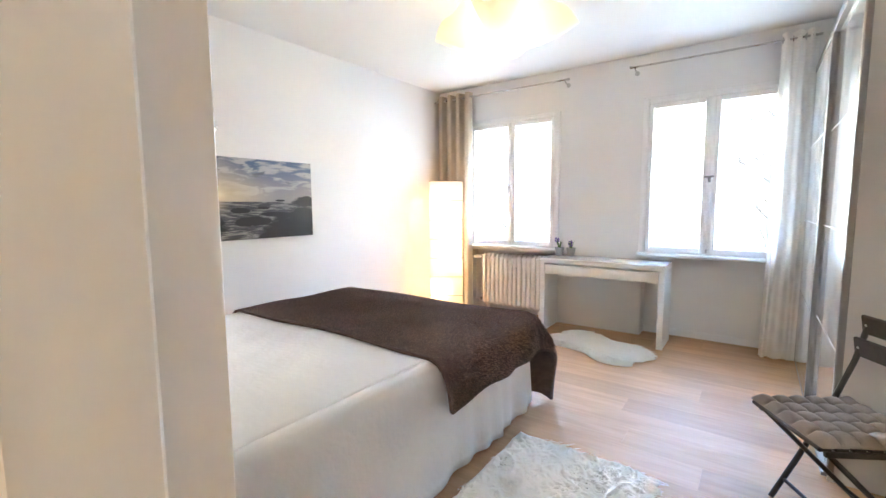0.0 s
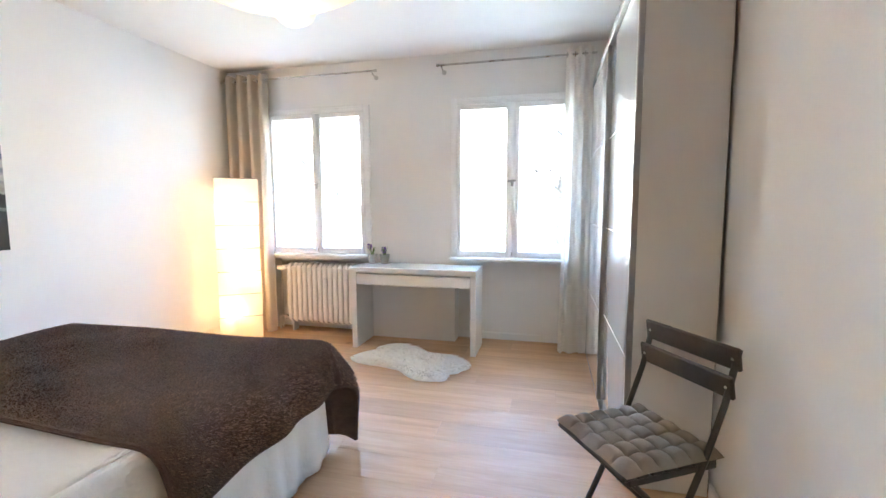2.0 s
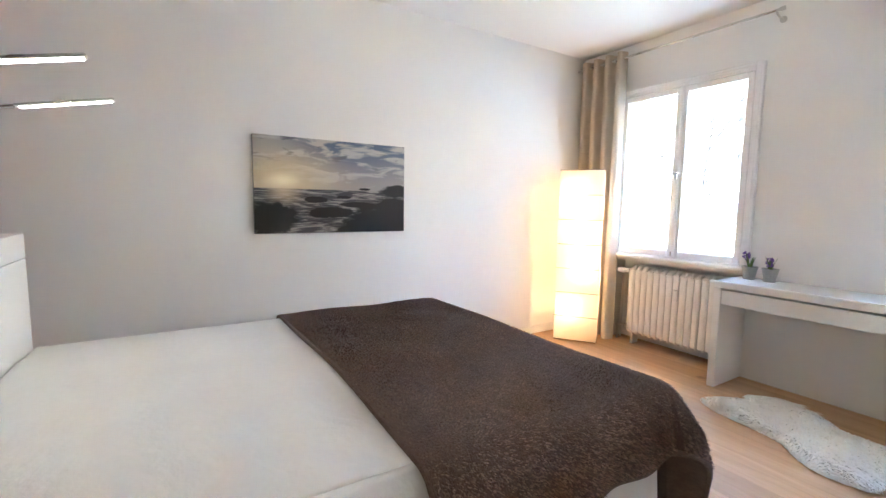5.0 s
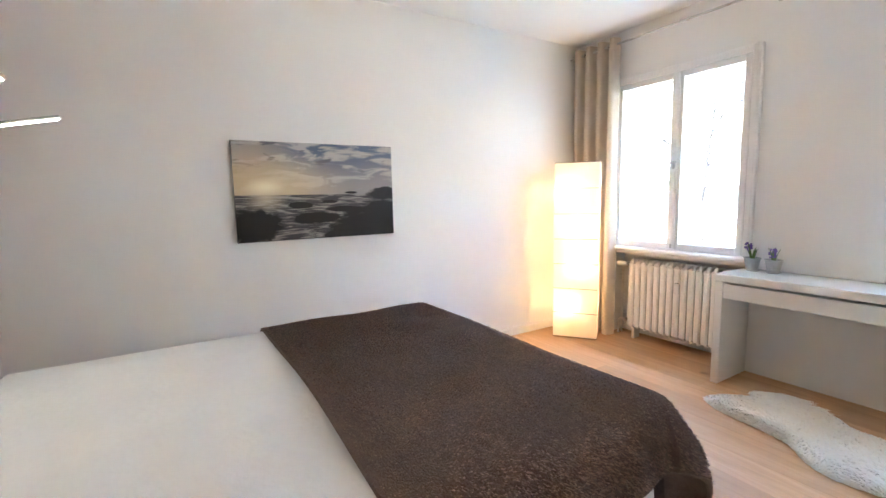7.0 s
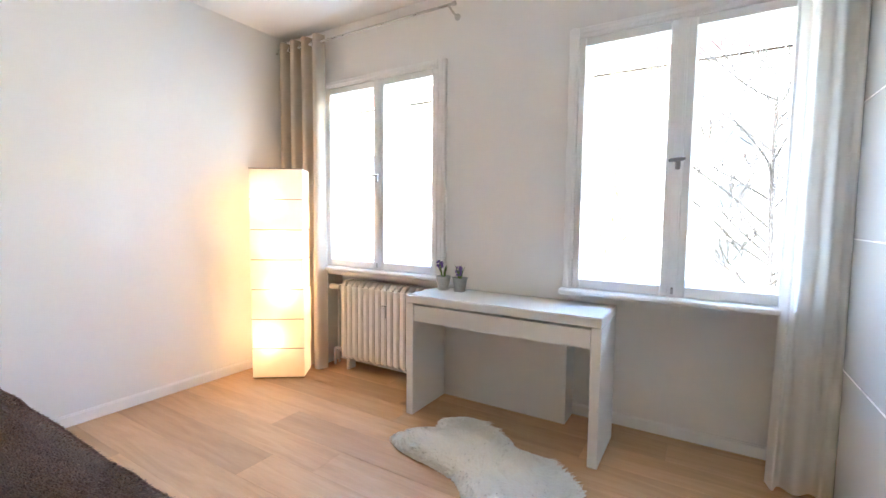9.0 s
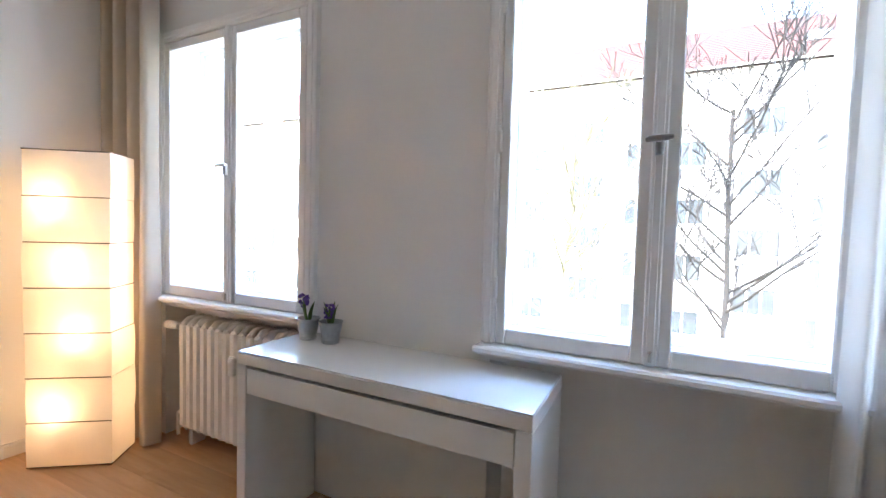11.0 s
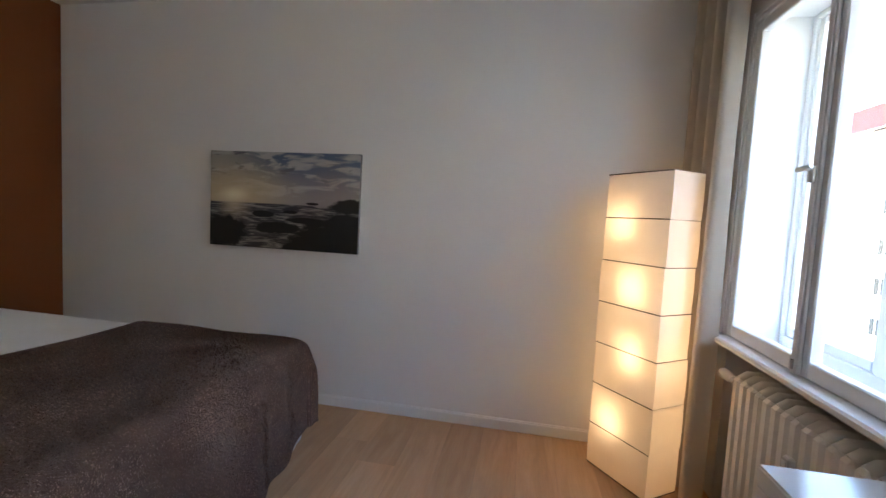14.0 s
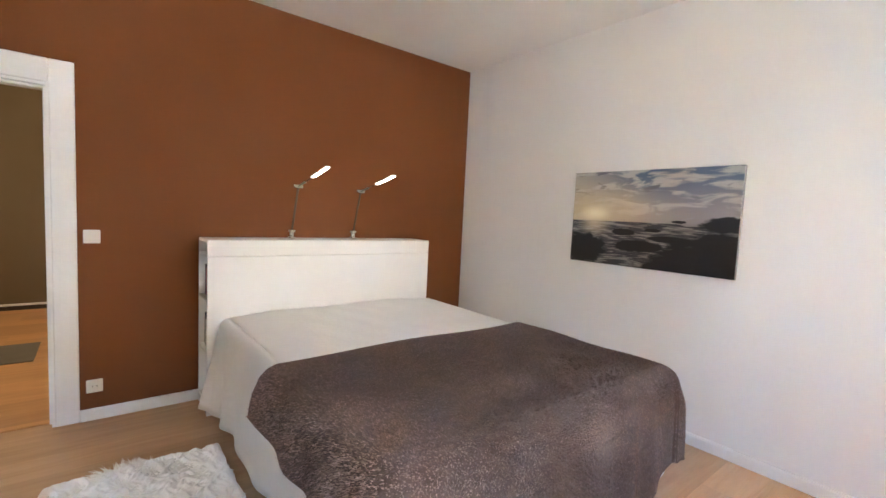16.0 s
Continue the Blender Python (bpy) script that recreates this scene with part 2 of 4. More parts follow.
RADI = mat("radiator_enamel", (0.86, 0.84, 0.80), 0.35, var=0.04, scale=8, bump=0.03, bscale=60)
CURT = thin("linen_beige", (0.60, 0.525, 0.435), 0.22, bscale=500)
CURT2 = thin("linen_cream", (0.96, 0.94, 0.90), 0.58, bscale=500)
PAPER = thin("lamp_paper", (0.86, 0.80, 0.72), 0.55, bscale=200)
SHADE = thin("lamp_cloth", (0.88, 0.80, 0.66), 0.55, bscale=260)
WIRE = mat("dark_wire", (0.06, 0.045, 0.035), 0.5, metal=0.4, var=0.1)
COVER = mat("bedspread_cotton", (0.82, 0.815, 0.795), 0.9, var=0.03, scale=5, bump=0.35, bscale=34, sheen=0.2)
BASE = mat("bed_base_cloth", (0.76, 0.74, 0.71), 0.9, var=0.04, scale=5, bump=0.15, bscale=300)
NAP = mat("plush_nap", (0.315, 0.210, 0.175), 0.95, var=0.15, scale=16, bump=0, sheen=0.08, spec=0.2)
PLUSH = mat("brown_plush", (0.165, 0.108, 0.088), 0.95, var=0.22, scale=30, bump=0.9, bscale=190, stretch=(0.55, 1.3, 1), sheen=0.1, spec=0.15)
HIDE = mat("wool_backing", (0.86, 0.84, 0.79), 0.9, var=0.1)
WOOL = thin("white_wool", (0.97, 0.96, 0.93), 0.18, 0.95)
WOOLB = mat("wool_body", (0.97, 0.955, 0.915), 0.95, var=0.03, scale=12, bump=0.35, bscale=90, sheen=0.2)
WOOLF = thin("cream_shag", (0.97, 0.945, 0.89), 0.18, 0.95)
CHAIRW = mat("dark_grey_wood", (0.052, 0.047, 0.043), 0.45, var=0.25, scale=14, bump=0.12, bscale=60, stretch=(1, 0.12, 1))
CHAIRM = mat("dark_grey_steel", (0.065, 0.062, 0.060), 0.4, metal=0.3, var=0.12, scale=20)
CUSH = mat("grey_taupe_cotton", (0.275, 0.235, 0.20), 0.9, var=0.10, scale=18, bump=0.25, bscale=420)
PLASTIC = mat("white_plastic", (0.80, 0.79, 0.76), 0.35, var=0.02)
LEDW = glow("led_strip", (1.0, 0.97, 0.92), 0.55)
# wood of the lamp base, the shade's orange glow mixed into its colour
LITWOOD = mat("glow_tinted_wood", (0.52, 0.30, 0.14), 0.5, var=0.2, scale=8, bump=0.05, stretch=(0.2, 3, 1))
SOIL = mat("potting_soil", (0.035, 0.024, 0.016), 0.95, var=0.4, scale=60, bump=0.6, bscale=160)
LEAF = mat("hyacinth_leaf", (0.085, 0.16, 0.035), 0.45, var=0.3, scale=30, bump=0.05)
PETAL = mat("purple_petal", (0.13, 0.075, 0.34), 0.6, var=0.4, scale=60)
PRINT = seascape()
CANVAS = mat("canvas_edge", (0.25, 0.25, 0.27), 0.8, var=0.2)
PANE = glass_material()
BOOKR = mat("red_book", (0.35, 0.035, 0.04), 0.5, var=0.1)
BOOKW = mat("pale_book", (0.62, 0.60, 0.55), 0.6, var=0.1)
BOOKB = mat("dark_book", (0.06, 0.07, 0.09), 0.5, var=0.1)
MAT = mat("grey_mat", (0.16, 0.14, 0.11), 0.95, var=0.2, bump=0.4)
RENDER = mat("facade_plaster", (0.56, 0.52, 0.47), 0.9, var=0.06, scale=0.6, bump=0.1, bscale=12)
TILE = mat("red_roof_tile", (0.060, 0.017, 0.012), 0.95, var=0.25, scale=1.2, bump=0.3, bscale=6)
FARGL = mat("far_window_glass", (0.034, 0.038, 0.040), 0.2, var=0.3, scale=0.5, bump=0, spec=0.15)
BARK = mat("tree_bark", (0.020, 0.016, 0.013), 0.9, var=0.3, scale=9, bump=0.5, bscale=40)
BARKY = mat("pale_bark", (0.13, 0.11, 0.06), 0.9, var=0.3, scale=9, bump=0.4, bscale=40)
DRY = mat("dry_leaf", (0.26, 0.17, 0.09), 0.8, var=0.4, scale=3)
GROUND = mat("courtyard_ground", (0.20, 0.20, 0.15), 0.95, var=0.3, scale=0.3, bump=0.3, bscale=5)



def by_strand(m, low, high):
    """Give every loose strand of a joined mesh its own tone."""
    n, l = m.node_tree.nodes, m.node_tree.links
    b = n["Principled BSDF"]
    src = b.inputs["Base Color"].links[0].from_socket
    geo, rng_, hsv = n.new("ShaderNodeNewGeometry"), n.new("ShaderNodeMapRange"), n.new("ShaderNodeHueSaturation")
    rng_.inputs["To Min"].default_value, rng_.inputs["To Max"].default_value = low, high
    l.new(geo.outputs["Random Per Island"], rng_.inputs["Value"]), l.new(rng_.outputs[0], hsv.inputs["Value"])
    l.new(src, hsv.inputs["Color"]), l.new(hsv.outputs[0], b.inputs["Base Color"])


by_strand(NAP, 0.42, 1.45)
by_strand(WOOL, 0.96, 1.06)
by_strand(WOOLF, 0.92, 1.06)

# ---- mesh helpers ----


class B:
    """Collects vertices and faces of one mesh."""

    def __init__(self):
        self.v, self.f, self.smooth = [], [], False

    def box(self, x0, x1, y0, y1, z0, z1, bev=0.0, m=None):
        c = ((x0 + x1) / 2, (y0 + y1) / 2, (z0 + z1) / 2)
        h = (abs(x1 - x0) / 2, abs(y1 - y0) / 2, abs(z1 - z0) / 2)
        b = min(bev, min(h) * 0.8)
        o, ix, pts = len(self.v), {}, []
        for sx in (-1, 1):
            for sy in (-1, 1):
                for sz in (-1, 1):
                    s = (sx, sy, sz)
                    for a in range(3) if b else (0,):
                        ix[s, a] = o + len(pts)
                        pts.append(Vector([c[k] + s[k] * (h[k] - (b if k != a else 0)) if b else c[k] + s[k] * h[k] for k in range(3)]))
                    if not b:
                        ix[s, 1] = ix[s, 2] = ix[s, 0]
        self.v += [m @ p if m else p for p in pts]
        R = (-1, 1)
        for a in range(3):
            p, q = (a + 1) % 3, (a + 2) % 3
            for sa in R:
                def k(sp, sq):
                    s = [0, 0, 0]
                    s[a], s[p], s[q] = sa, sp, sq
                    return tuple(s)
                loop = [ix[k(*s), a] for s in ((-1, -1), (1, -1), (1, 1), (-1, 1))]
                self.f.append(loop if sa > 0 else loop[::-1])
                if b:
                    for sp in R:
                        e = [ix[k(sp, -1), a], ix[k(sp, 1), a], ix[k(sp, 1), p], ix[k(sp, -1), p]]
                        self.f.append(e if sa * sp > 0 else e[::-1])
        if b:
            for s in [(x, y, z) for x in R for y in R for z in R]:
                t = [ix[s, 0], ix[s, 1], ix[s, 2]]
                self.f.append(t if s[0] * s[1] * s[2] > 0 else t[::-1])
        return self

    def tube(self, pts, rad, sides=8, cap=True):
        """A tube along points; rad is one radius or one for each point."""
        self.smooth = True
        pts = [Vector(p) for p in pts]
        rad = rad if isinstance(rad, (list, tuple)) else [rad] * len(pts)
        o = len(self.v)
        up = Vector((0, 0, 1))
        for i, p in enumerate(pts):
            d = (pts[min(i + 1, len(pts) - 1)] - pts[max(i - 1, 0)]).normalized()
            a = d.cross(up)
            if a.length < 0.05:
                a = d.cross(Vector((0, 1, 0)))
            a.normalize()
            c = a.cross(d)
            self.v += [p + (a * math.cos(t) + c * math.sin(t)) * rad[i] for t in (2 * math.pi * k / sides for k in range(sides))]
        for i in range(len(pts) - 1):
            for k in range(sides):
                self.f.append([o + i * sides + k, o + i * sides + (k + 1) % sides, o + (i + 1) * sides + (k + 1) % sides, o + (i + 1) * sides + k])
        if cap:
            self.f.append([o + k for k in range(sides)][::-1])
            self.f.append([o + (len(pts) - 1) * sides + k for k in range(sides)])
        return self

    def lathe(self, prof, centre, sides=24):
        """A profile of (radius, height) turned round an upright axis."""
        self.smooth = True
        o = len(self.v)
        for r, z in prof:
            self.v += [Vector((centre[0] + r * math.cos(t), centre[1] + r * math.sin(t), centre[2] + z)) for t in (2 * math.pi * k / sides for k in range(sides))]
        for i in range(len(prof) - 1):
            for k in range(sides):
                self.f.append([o + i * sides + k, o + i * sides + (k + 1) % sides, o + (i + 1) * sides + (k + 1) % sides, o + (i + 1) * sides + k])
        return self

    def grid(self, nu, nv, fn, closed=False):
        """A sheet: fn(u, v) gives a place for u, v in 0..1."""
        self.smooth = True
        o = len(self.v)
        cols = nu if closed else nu + 1
        for j in range(nv + 1):
            self.v += [Vector(fn(i / nu, j / nv)) for i in range(cols)]
        for j in range(nv):
            for i in range(nu):
                i2 = (i + 1) % cols
                self.f.append([o + j * cols + i, o + j * cols + i2, o + (j + 1) * cols + i2, o + (j + 1) * cols + i])
        return self


BASES = {}


def mesh_of(name, b, material, base=Vector()):
    me = bpy.data.meshes.new(name)
    me.from_pydata([Vector(p) - base for p in b.v], [], b.f)
    me.materials.append(material)
    if b.smooth:
        me.polygons.foreach_set("use_smooth", [True] * len(me.polygons))
        me.set_sharp_from_angle(angle=radians(50))
    return me


def thing(name, base, label, category, group="", kind="", turn=None):
    """An Empty at a thing's base. With turn (degrees about z) its parts are given in its own frame."""
    ob = new(name)
    ob.empty_display_size = 0.1
    ob.matrix_basis = pose(*base, 0, 0, turn or 0)
    BASES[ob] = Vector() if turn is not None else Vector(base)
    return tagged(ob, label, category, group, kind)


def part(name, b, material, parent, label="", thick=0.0):
    base = BASES[parent]
    ob = new(name, mesh_of(name, b, material, base))
    ob.parent = parent
    BASES[ob] = base
    if thick:
        s = ob.modifiers.new("thickness", "SOLIDIFY")
        s.thickness, s.offset = thick, 0
    return tagged(ob, label)


def solid(name, b, material, label, category, group="", kind="", base=(0, 0, 0)):
    ob = new(name, mesh_of(name, b, material, Vector(base)))
    ob.location = base
    BASES[ob] = Vector(base)
    return tagged(ob, label, category, group, kind)


def structure(name, b, material, label):
    return solid(name, b, material, label, name.split("_")[0], kind="structure")

# ---- the room: plan ----
XE, YS, YN, H = 4.19, -4.54, 0.03, 2.80      # east wall, south wall, north wall face, ceiling
NICHE = 0.22                                  # back of the recesses under the windows
WIN = ((0.457, 1.64), (2.51, 3.638))           # window openings along x
ZS, ZT = 0.835, 2.36                          # sill underside and lintel
RECESS = ((0.46, 1.60), (2.53, 3.69))
DOOR = (3.127, 3.99, 2.01)

w = B()
w.box(-0.2, 4.6, NICHE, 0.45, -0.1, ZS)
for x0, x1 in ((-0.2, RECESS[0][0]), (RECESS[0][1], RECESS[1][0]), (RECESS[1][1], 4.6)):
    w.box(x0, x1, YN, NICHE, -0.1, ZS)
for x0, x1 in ((-0.2, WIN[0][0]), (WIN[0][1], WIN[1][0]), (WIN[1][1], 4.6)):
    w.box(x0, x1, YN, 0.45, ZS, ZT)
w.box(-0.2, 4.6, YN, 0.45, ZT, 3.0)
for x0, x1 in RECESS:
    w.box(x0, x1, YN + 0.004, NICHE, ZS - 0.045, ZS)
structure("wall_north", w, WHITE, "white painted window wall with recesses under both windows")
structure("wall_west", B().box(-0.2, 0, -8.5, YN, -0.1, 3.0), WHITE, "plain white painted wall with a canvas picture")
structure("wall_east", B().box(XE, 4.4, YS, YN, -0.1, 3.0), WHITE, "plain white painted wall beside the wardrobe")
w = B()
w.box(0, DOOR[0], YS - 0.16, YS, -0.1, 3.0).box(DOOR[1], 5.2, YS - 0.16, YS, -0.1, 3.0).box(DOOR[0], DOOR[1], YS - 0.16, YS, DOOR[2], 3.0)
structure("wall_south", w, BROWN, "rust-brown painted wall behind the bed with the doorway")
structure("ceiling", B().box(-0.2, 5.2, -8.6, 0.45, H, 3.05), CEIL, "smooth white painted ceiling")
structure("wall_hall_far", B().box(0, 5.2, -8.6, -8.3, -0.1, H), HALLP, "olive-brown painted wall at the end of the hall")
# both side walls are added out of view to keep sunlight out
structure("wall_hall_side", B().box(5.0, 5.2, -8.3, YS - 0.16, -0.1, H), WHITE, "unseen white painted wall added to close the hall against the sun")
structure("wall_hall_west", B().box(2.2, 2.4, -8.3, YS - 0.16, -0.1, H), WHITE, "unseen white painted wall added to close the hall's other side")
structure("baseboard_hall", B().box(2.4, 5.0, -8.3, -8.28, 0.05, 0.075, 0.004), TRIM, "thin white moulding above a dark gap strip in the hall")
# dark strip in place of the shaded gap below the moulding
structure("plinth_hall", B().box(2.4, 5.0, -8.3, -8.275, 0.0, 0.05), GAP, "dark strip standing in for the shaded gap along the hall floor")


def skirting(name, runs):
    b = B()
    for x0, x1, y0, y1 in runs:
        b.box(x0, x1, y0, y1, 0.0, 0.066, 0.003)
        if abs(x1 - x0) > abs(y1 - y0):
            b.box(x0, x1, y0 + 0.004, y1 - 0.004, 0.066, 0.074, 0.002)
        else:
            b.box(x0 + 0.004, x1 - 0.004, y0, y1, 0.066, 0.074, 0.002)
    return structure(name, b, TRIM, "white painted wooden baseboard with a stepped top edge")


skirting("baseboard_west", [(0, 0.022, YS + 0.022, YN)])
skirting("baseboard_south", [(0, DOOR[0] - 0.105, YS, YS + 0.018)])
skirting("baseboard_east", [(XE - 0.018, XE, YS, -2.0)])
skirting("baseboard_recess", [(x0, x1, NICHE - 0.016, NICHE) for x0, x1 in RECESS])

# doorway: lining, stop and casing
d = thing("door_1", (3.58, YS - 0.08, 0), "white painted door lining and casing of the open doorway", "doorway", kind="structure")
a0, a1, zt = DOOR
part("lining", B().box(a0 - 0.001, a0 + 0.022, YS - 0.165, YS + 0.004, 0, zt).box(a1 - 0.022, a1 + 0.001, YS - 0.165, YS + 0.004, 0, zt)
     .box(a0 + 0.022, a1 - 0.022, YS - 0.165, YS + 0.004, zt - 0.022, zt + 0.001), TRIM, d)
part("door_stop", B().box(a0 + 0.022, a0 + 0.037, YS - 0.12, YS - 0.045, 0, zt - 0.022, 0.003).box(a1 - 0.037, a1 - 0.022, YS - 0.12, YS - 0.045, 0, zt - 0.022, 0.003)
     .box(a0 + 0.037, a1 - 0.037, YS - 0.12, YS - 0.045, zt - 0.037, zt - 0.022, 0.003), TRIM, d)
for nm, x0, x1, z0, z1 in (("casing", a0 - 0.105, a0 + 0.008, 0, zt + 0.125), ("casing", a1 - 0.008, a1 + 0.105, 0, zt + 0.125), ("casing", a0 + 0.008, a1 - 0.008, zt - 0.008, zt + 0.125)):
    part(nm, B().box(x0, x1, YS, YS + 0.014, z0, z1, 0.005), TRIM, d)
structure("threshold", B().box(a0 + 0.022, a1 - 0.022, YS - 0.12, YS - 0.06, 0.0, 0.008, 0.003), OAKH, "pale wooden threshold strip in the doorway")

# ---- windows: inner casements, outer casements, sill ----


def window(name, x0, x1, panes, handle_left):
    t = thing(name, ((x0 + x1) / 2, YN, ZS), "white painted wooden double casement box window, closed", "window", kind="structure")
    z0, z1 = 0.925, 2.262
    cas = B()
    for a, c, e, f in ((x0 - 0.012, x0 + 0.045, ZS + 0.03, ZT + 0.012), (x1 - 0.045, x1 + 0.012, ZS + 0.03, ZT + 0.012)):
        cas.box(a, c, -0.004, YN + 0.05, e, f, 0.006)
        cas.box(a + 0.018, c - 0.014, -0.012, -0.004, e, f, 0.004)
    cas.box(x0 + 0.045, x1 - 0.045, -0.004, YN + 0.05, z1 + 0.05, ZT + 0.012, 0.006)
    cas.box(x0 + 0.045, x1 - 0.045, -0.012, -0.004, z1 + 0.07, ZT - 0.012, 0.004)
    part("casing", cas, TRIM, t, "moulded white window casing")
    for k, (p0, p1) in enumerate(panes):
        lo = x0 + 0.047 if k == 0 else (panes[0][1] + panes[1][0]) / 2 + 0.001
        hi = (panes[0][1] + panes[1][0]) / 2 - 0.001 if k == 0 else x1 - 0.047
        s = B()
        s.box(lo, p0, 0.0, 0.045, ZS + 0.032, z1 + 0.048, 0.005).box(p1, hi, 0.0, 0.045, ZS + 0.032, z1 + 0.048, 0.005)
        s.box(p0, p1, 0.0, 0.045, ZS + 0.032, z0, 0.005).box(p0, p1, 0.0, 0.045, z1, z1 + 0.048, 0.005)
        sash = part("sash", s, TRIM, t)
        g = part("pane", B().box(p0, p1, 0.024, 0.027, z0, z1), PANE, sash, "clear window glass")
        g.visible_shadow = False
        hx = x0 + 0.046 if k == 0 else x1 - 0.046
        for hz in (1.08, 1.62, 2.12):
            part("hinge", B().lathe([(0, -0.04), (0.008, -0.038), (0.008, 0.038), (0, 0.04)], (hx, -0.004, hz), 8), TRIM, sash)
    xm = (panes[0][1] + panes[1][0]) / 2
    part("astragal", B().box(xm - 0.024, xm + 0.024, -0.012, -0.0005, ZS + 0.034, z1 + 0.046, 0.005).box(xm - 0.012, xm + 0.012, -0.018, -0.012, ZS + 0.034, z1 + 0.046, 0.004), TRIM, t)
    h = B().lathe([(0, -0.03), (0.012, -0.028), (0.014, 0), (0.012, 0.028), (0, 0.03)], (xm, -0.024, 1.57), 12)
    h.tube([(xm, -0.018, 1.588), (xm, -0.048, 1.588)], 0.008, 10)
    h.tube([(xm - 0.040, -0.050, 1.585), (xm - 0.028, -0.052, 1.588), (xm + 0.02, -0.052, 1.590), (xm + 0.036, -0.05, 1.592)], [0.007, 0.010, 0.010, 0.007], 10)
    part("handle", h, STEEL if handle_left else HANDLE, t, "brushed steel window handle")
    part("latch", B().tube([(xm, -0.02, ZS + 0.05), (xm, -0.02, ZS + 0.085)], 0.006, 8), STEEL, t)
    part("window_sill", B().box(x0 - 0.02, x1 + 0.015, -0.068, 0.06, ZS, ZS + 0.030, 0.008), TRIM, t, "white painted wooden sill")
    # outer window, behind the air space
    yo = 0.25
    out = B().box(x0, x0 + 0.03, yo, yo + 0.07, ZS, ZT, 0.004).box(x1 - 0.03, x1, yo, yo + 0.07, ZS, ZT, 0.004)
    out.box(x0 + 0.03, x1 - 0.03, yo, yo + 0.07, ZT - 0.025, ZT, 0.004).box(x0 + 0.03, x1 - 0.03, yo, yo + 0.07, ZS, ZS + 0.05, 0.004)
    out.box(xm - 0.028, xm + 0.028, yo - 0.004, yo + 0.07, ZS + 0.05, ZT - 0.025, 0.004)
    for p0, p1 in ((x0 + 0.03, xm - 0.028), (xm + 0.028, x1 - 0.03)):
        for a, c, e, f in ((p0, p0 + 0.03, ZS + 0.05, ZT - 0.025), (p1 - 0.03, p1, ZS + 0.05, ZT - 0.025), (p0 + 0.03, p1 - 0.03, ZS + 0.05, ZS + 0.09), (p0 + 0.03, p1 - 0.03, ZT - 0.06, ZT - 0.025)):
            out.box(a, c, yo + 0.012, yo + 0.055, e, f, 0.004)
    part("outer_frame", out, TRIM, t)
    for p0, p1 in ((x0 + 0.06, xm - 0.058), (xm + 0.058, x1 - 0.06)):
        g = part("outer_pane", B().box(p0, p1, yo + 0.03, yo + 0.033, ZS + 0.09, ZT - 0.06), PANE, t, "clear window glass")
        g.visible_shadow = False


window("window_1", *WIN[0], ((0.551, 1.014), (1.112, 1.547)), True)
window("window_2", *WIN[1], ((2.594, 3.026), (3.146, 3.540)), False)

# ---- curtains on their rods ----
RZ = 2.662


def curtain(x0, x1, material, label, folds, phase, flare, depth, sharp):
    t = thing("curtain", ((x0 + x1) / 2, -0.085, 0.012), label, "curtain", group="window curtains")
    n = folds * 22

    def sheet(u, v):
        z = 0.012 + v * (RZ + 0.043)
        s = 1 - v
        a = u * folds * 2 * math.pi + phase
        amp = depth + 0.014 * s * math.sin(3 * u + phase)
        x = x0 + (x1 - x0) * u + 0.012 * s * math.sin(a * 0.5 + 1.0) - flare * s * s * (1 - u)
        y = -0.085 + amp * math.tanh(sharp * math.sin(a + 0.35 * math.sin(2.2 * z + phase) * s)) / math.tanh(sharp) + 0.010 * s * math.sin(a * 0.37 + 2)
        return (x, y, z)
    part("cloth", B().grid(n, 30, sheet), material, t)
    for k in range(folds * 2):
        u = (k + 0.5) / (folds * 2) - phase / (2 * math.pi * folds) % (1 / (folds * 2))
        u = min(max(u, 0.03), 0.97)
        x = x0 + (x1 - x0) * u
        ring = [(x + 0.0, -0.085 + 0.021 * math.cos(q), RZ + 0.021 * math.sin(q)) for q in [i * math.pi / 8 for i in range(17)]]
        part("eyelet", B().tube(ring, 0.004, 6, cap=False), STEEL, t, "brushed metal eyelet")
    return t


curtain(0.03, 0.555, CURT, "beige linen eyelet curtain drawn back in the corner", 4, 0.4, 0.0, 0.046, 2.2)
curtain(3.545, 3.785, CURT2, "cream linen eyelet curtain drawn back beside the wardrobe", 3, 2.0, 0.03, 0.024, 0.6)


def rod(x0, x1, xb, finial):
    t = thing("curtain_rod", ((x0 + x1) / 2, -0.085, RZ), "thin brushed steel curtain rod below the ceiling", "curtain rod", group="curtain rods")
    part("rod", B().tube([(x0, -0.085, RZ), (x1, -0.085, RZ)], 0.009, 10), STEEL, t)
    part("finial", B().tube([(finial - 0.012, -0.085, RZ), (finial + 0.012, -0.085, RZ)], 0.014, 12), STEEL, t)
    part("bracket", B().tube([(xb, YN, RZ - 0.035), (xb, -0.01, RZ - 0.035), (xb, -0.06, RZ - 0.023), (xb, -0.085, RZ - 0.013)], 0.007, 8)
         .tube([(xb, YN, RZ - 0.035), (xb, YN - 0.008, RZ - 0.035)], 0.022, 14), STEEL, t, "steel wall bracket")


rod(0.01, 1.765, 1.73, 1.765)
rod(2.39, 3.80, 2.425, 2.39)

# ---- radiator ----
r = thing("radiator", (1.08, 0.1, 0.10), "old white enamelled column radiator in the window recess", "radiator")
x = 0.712
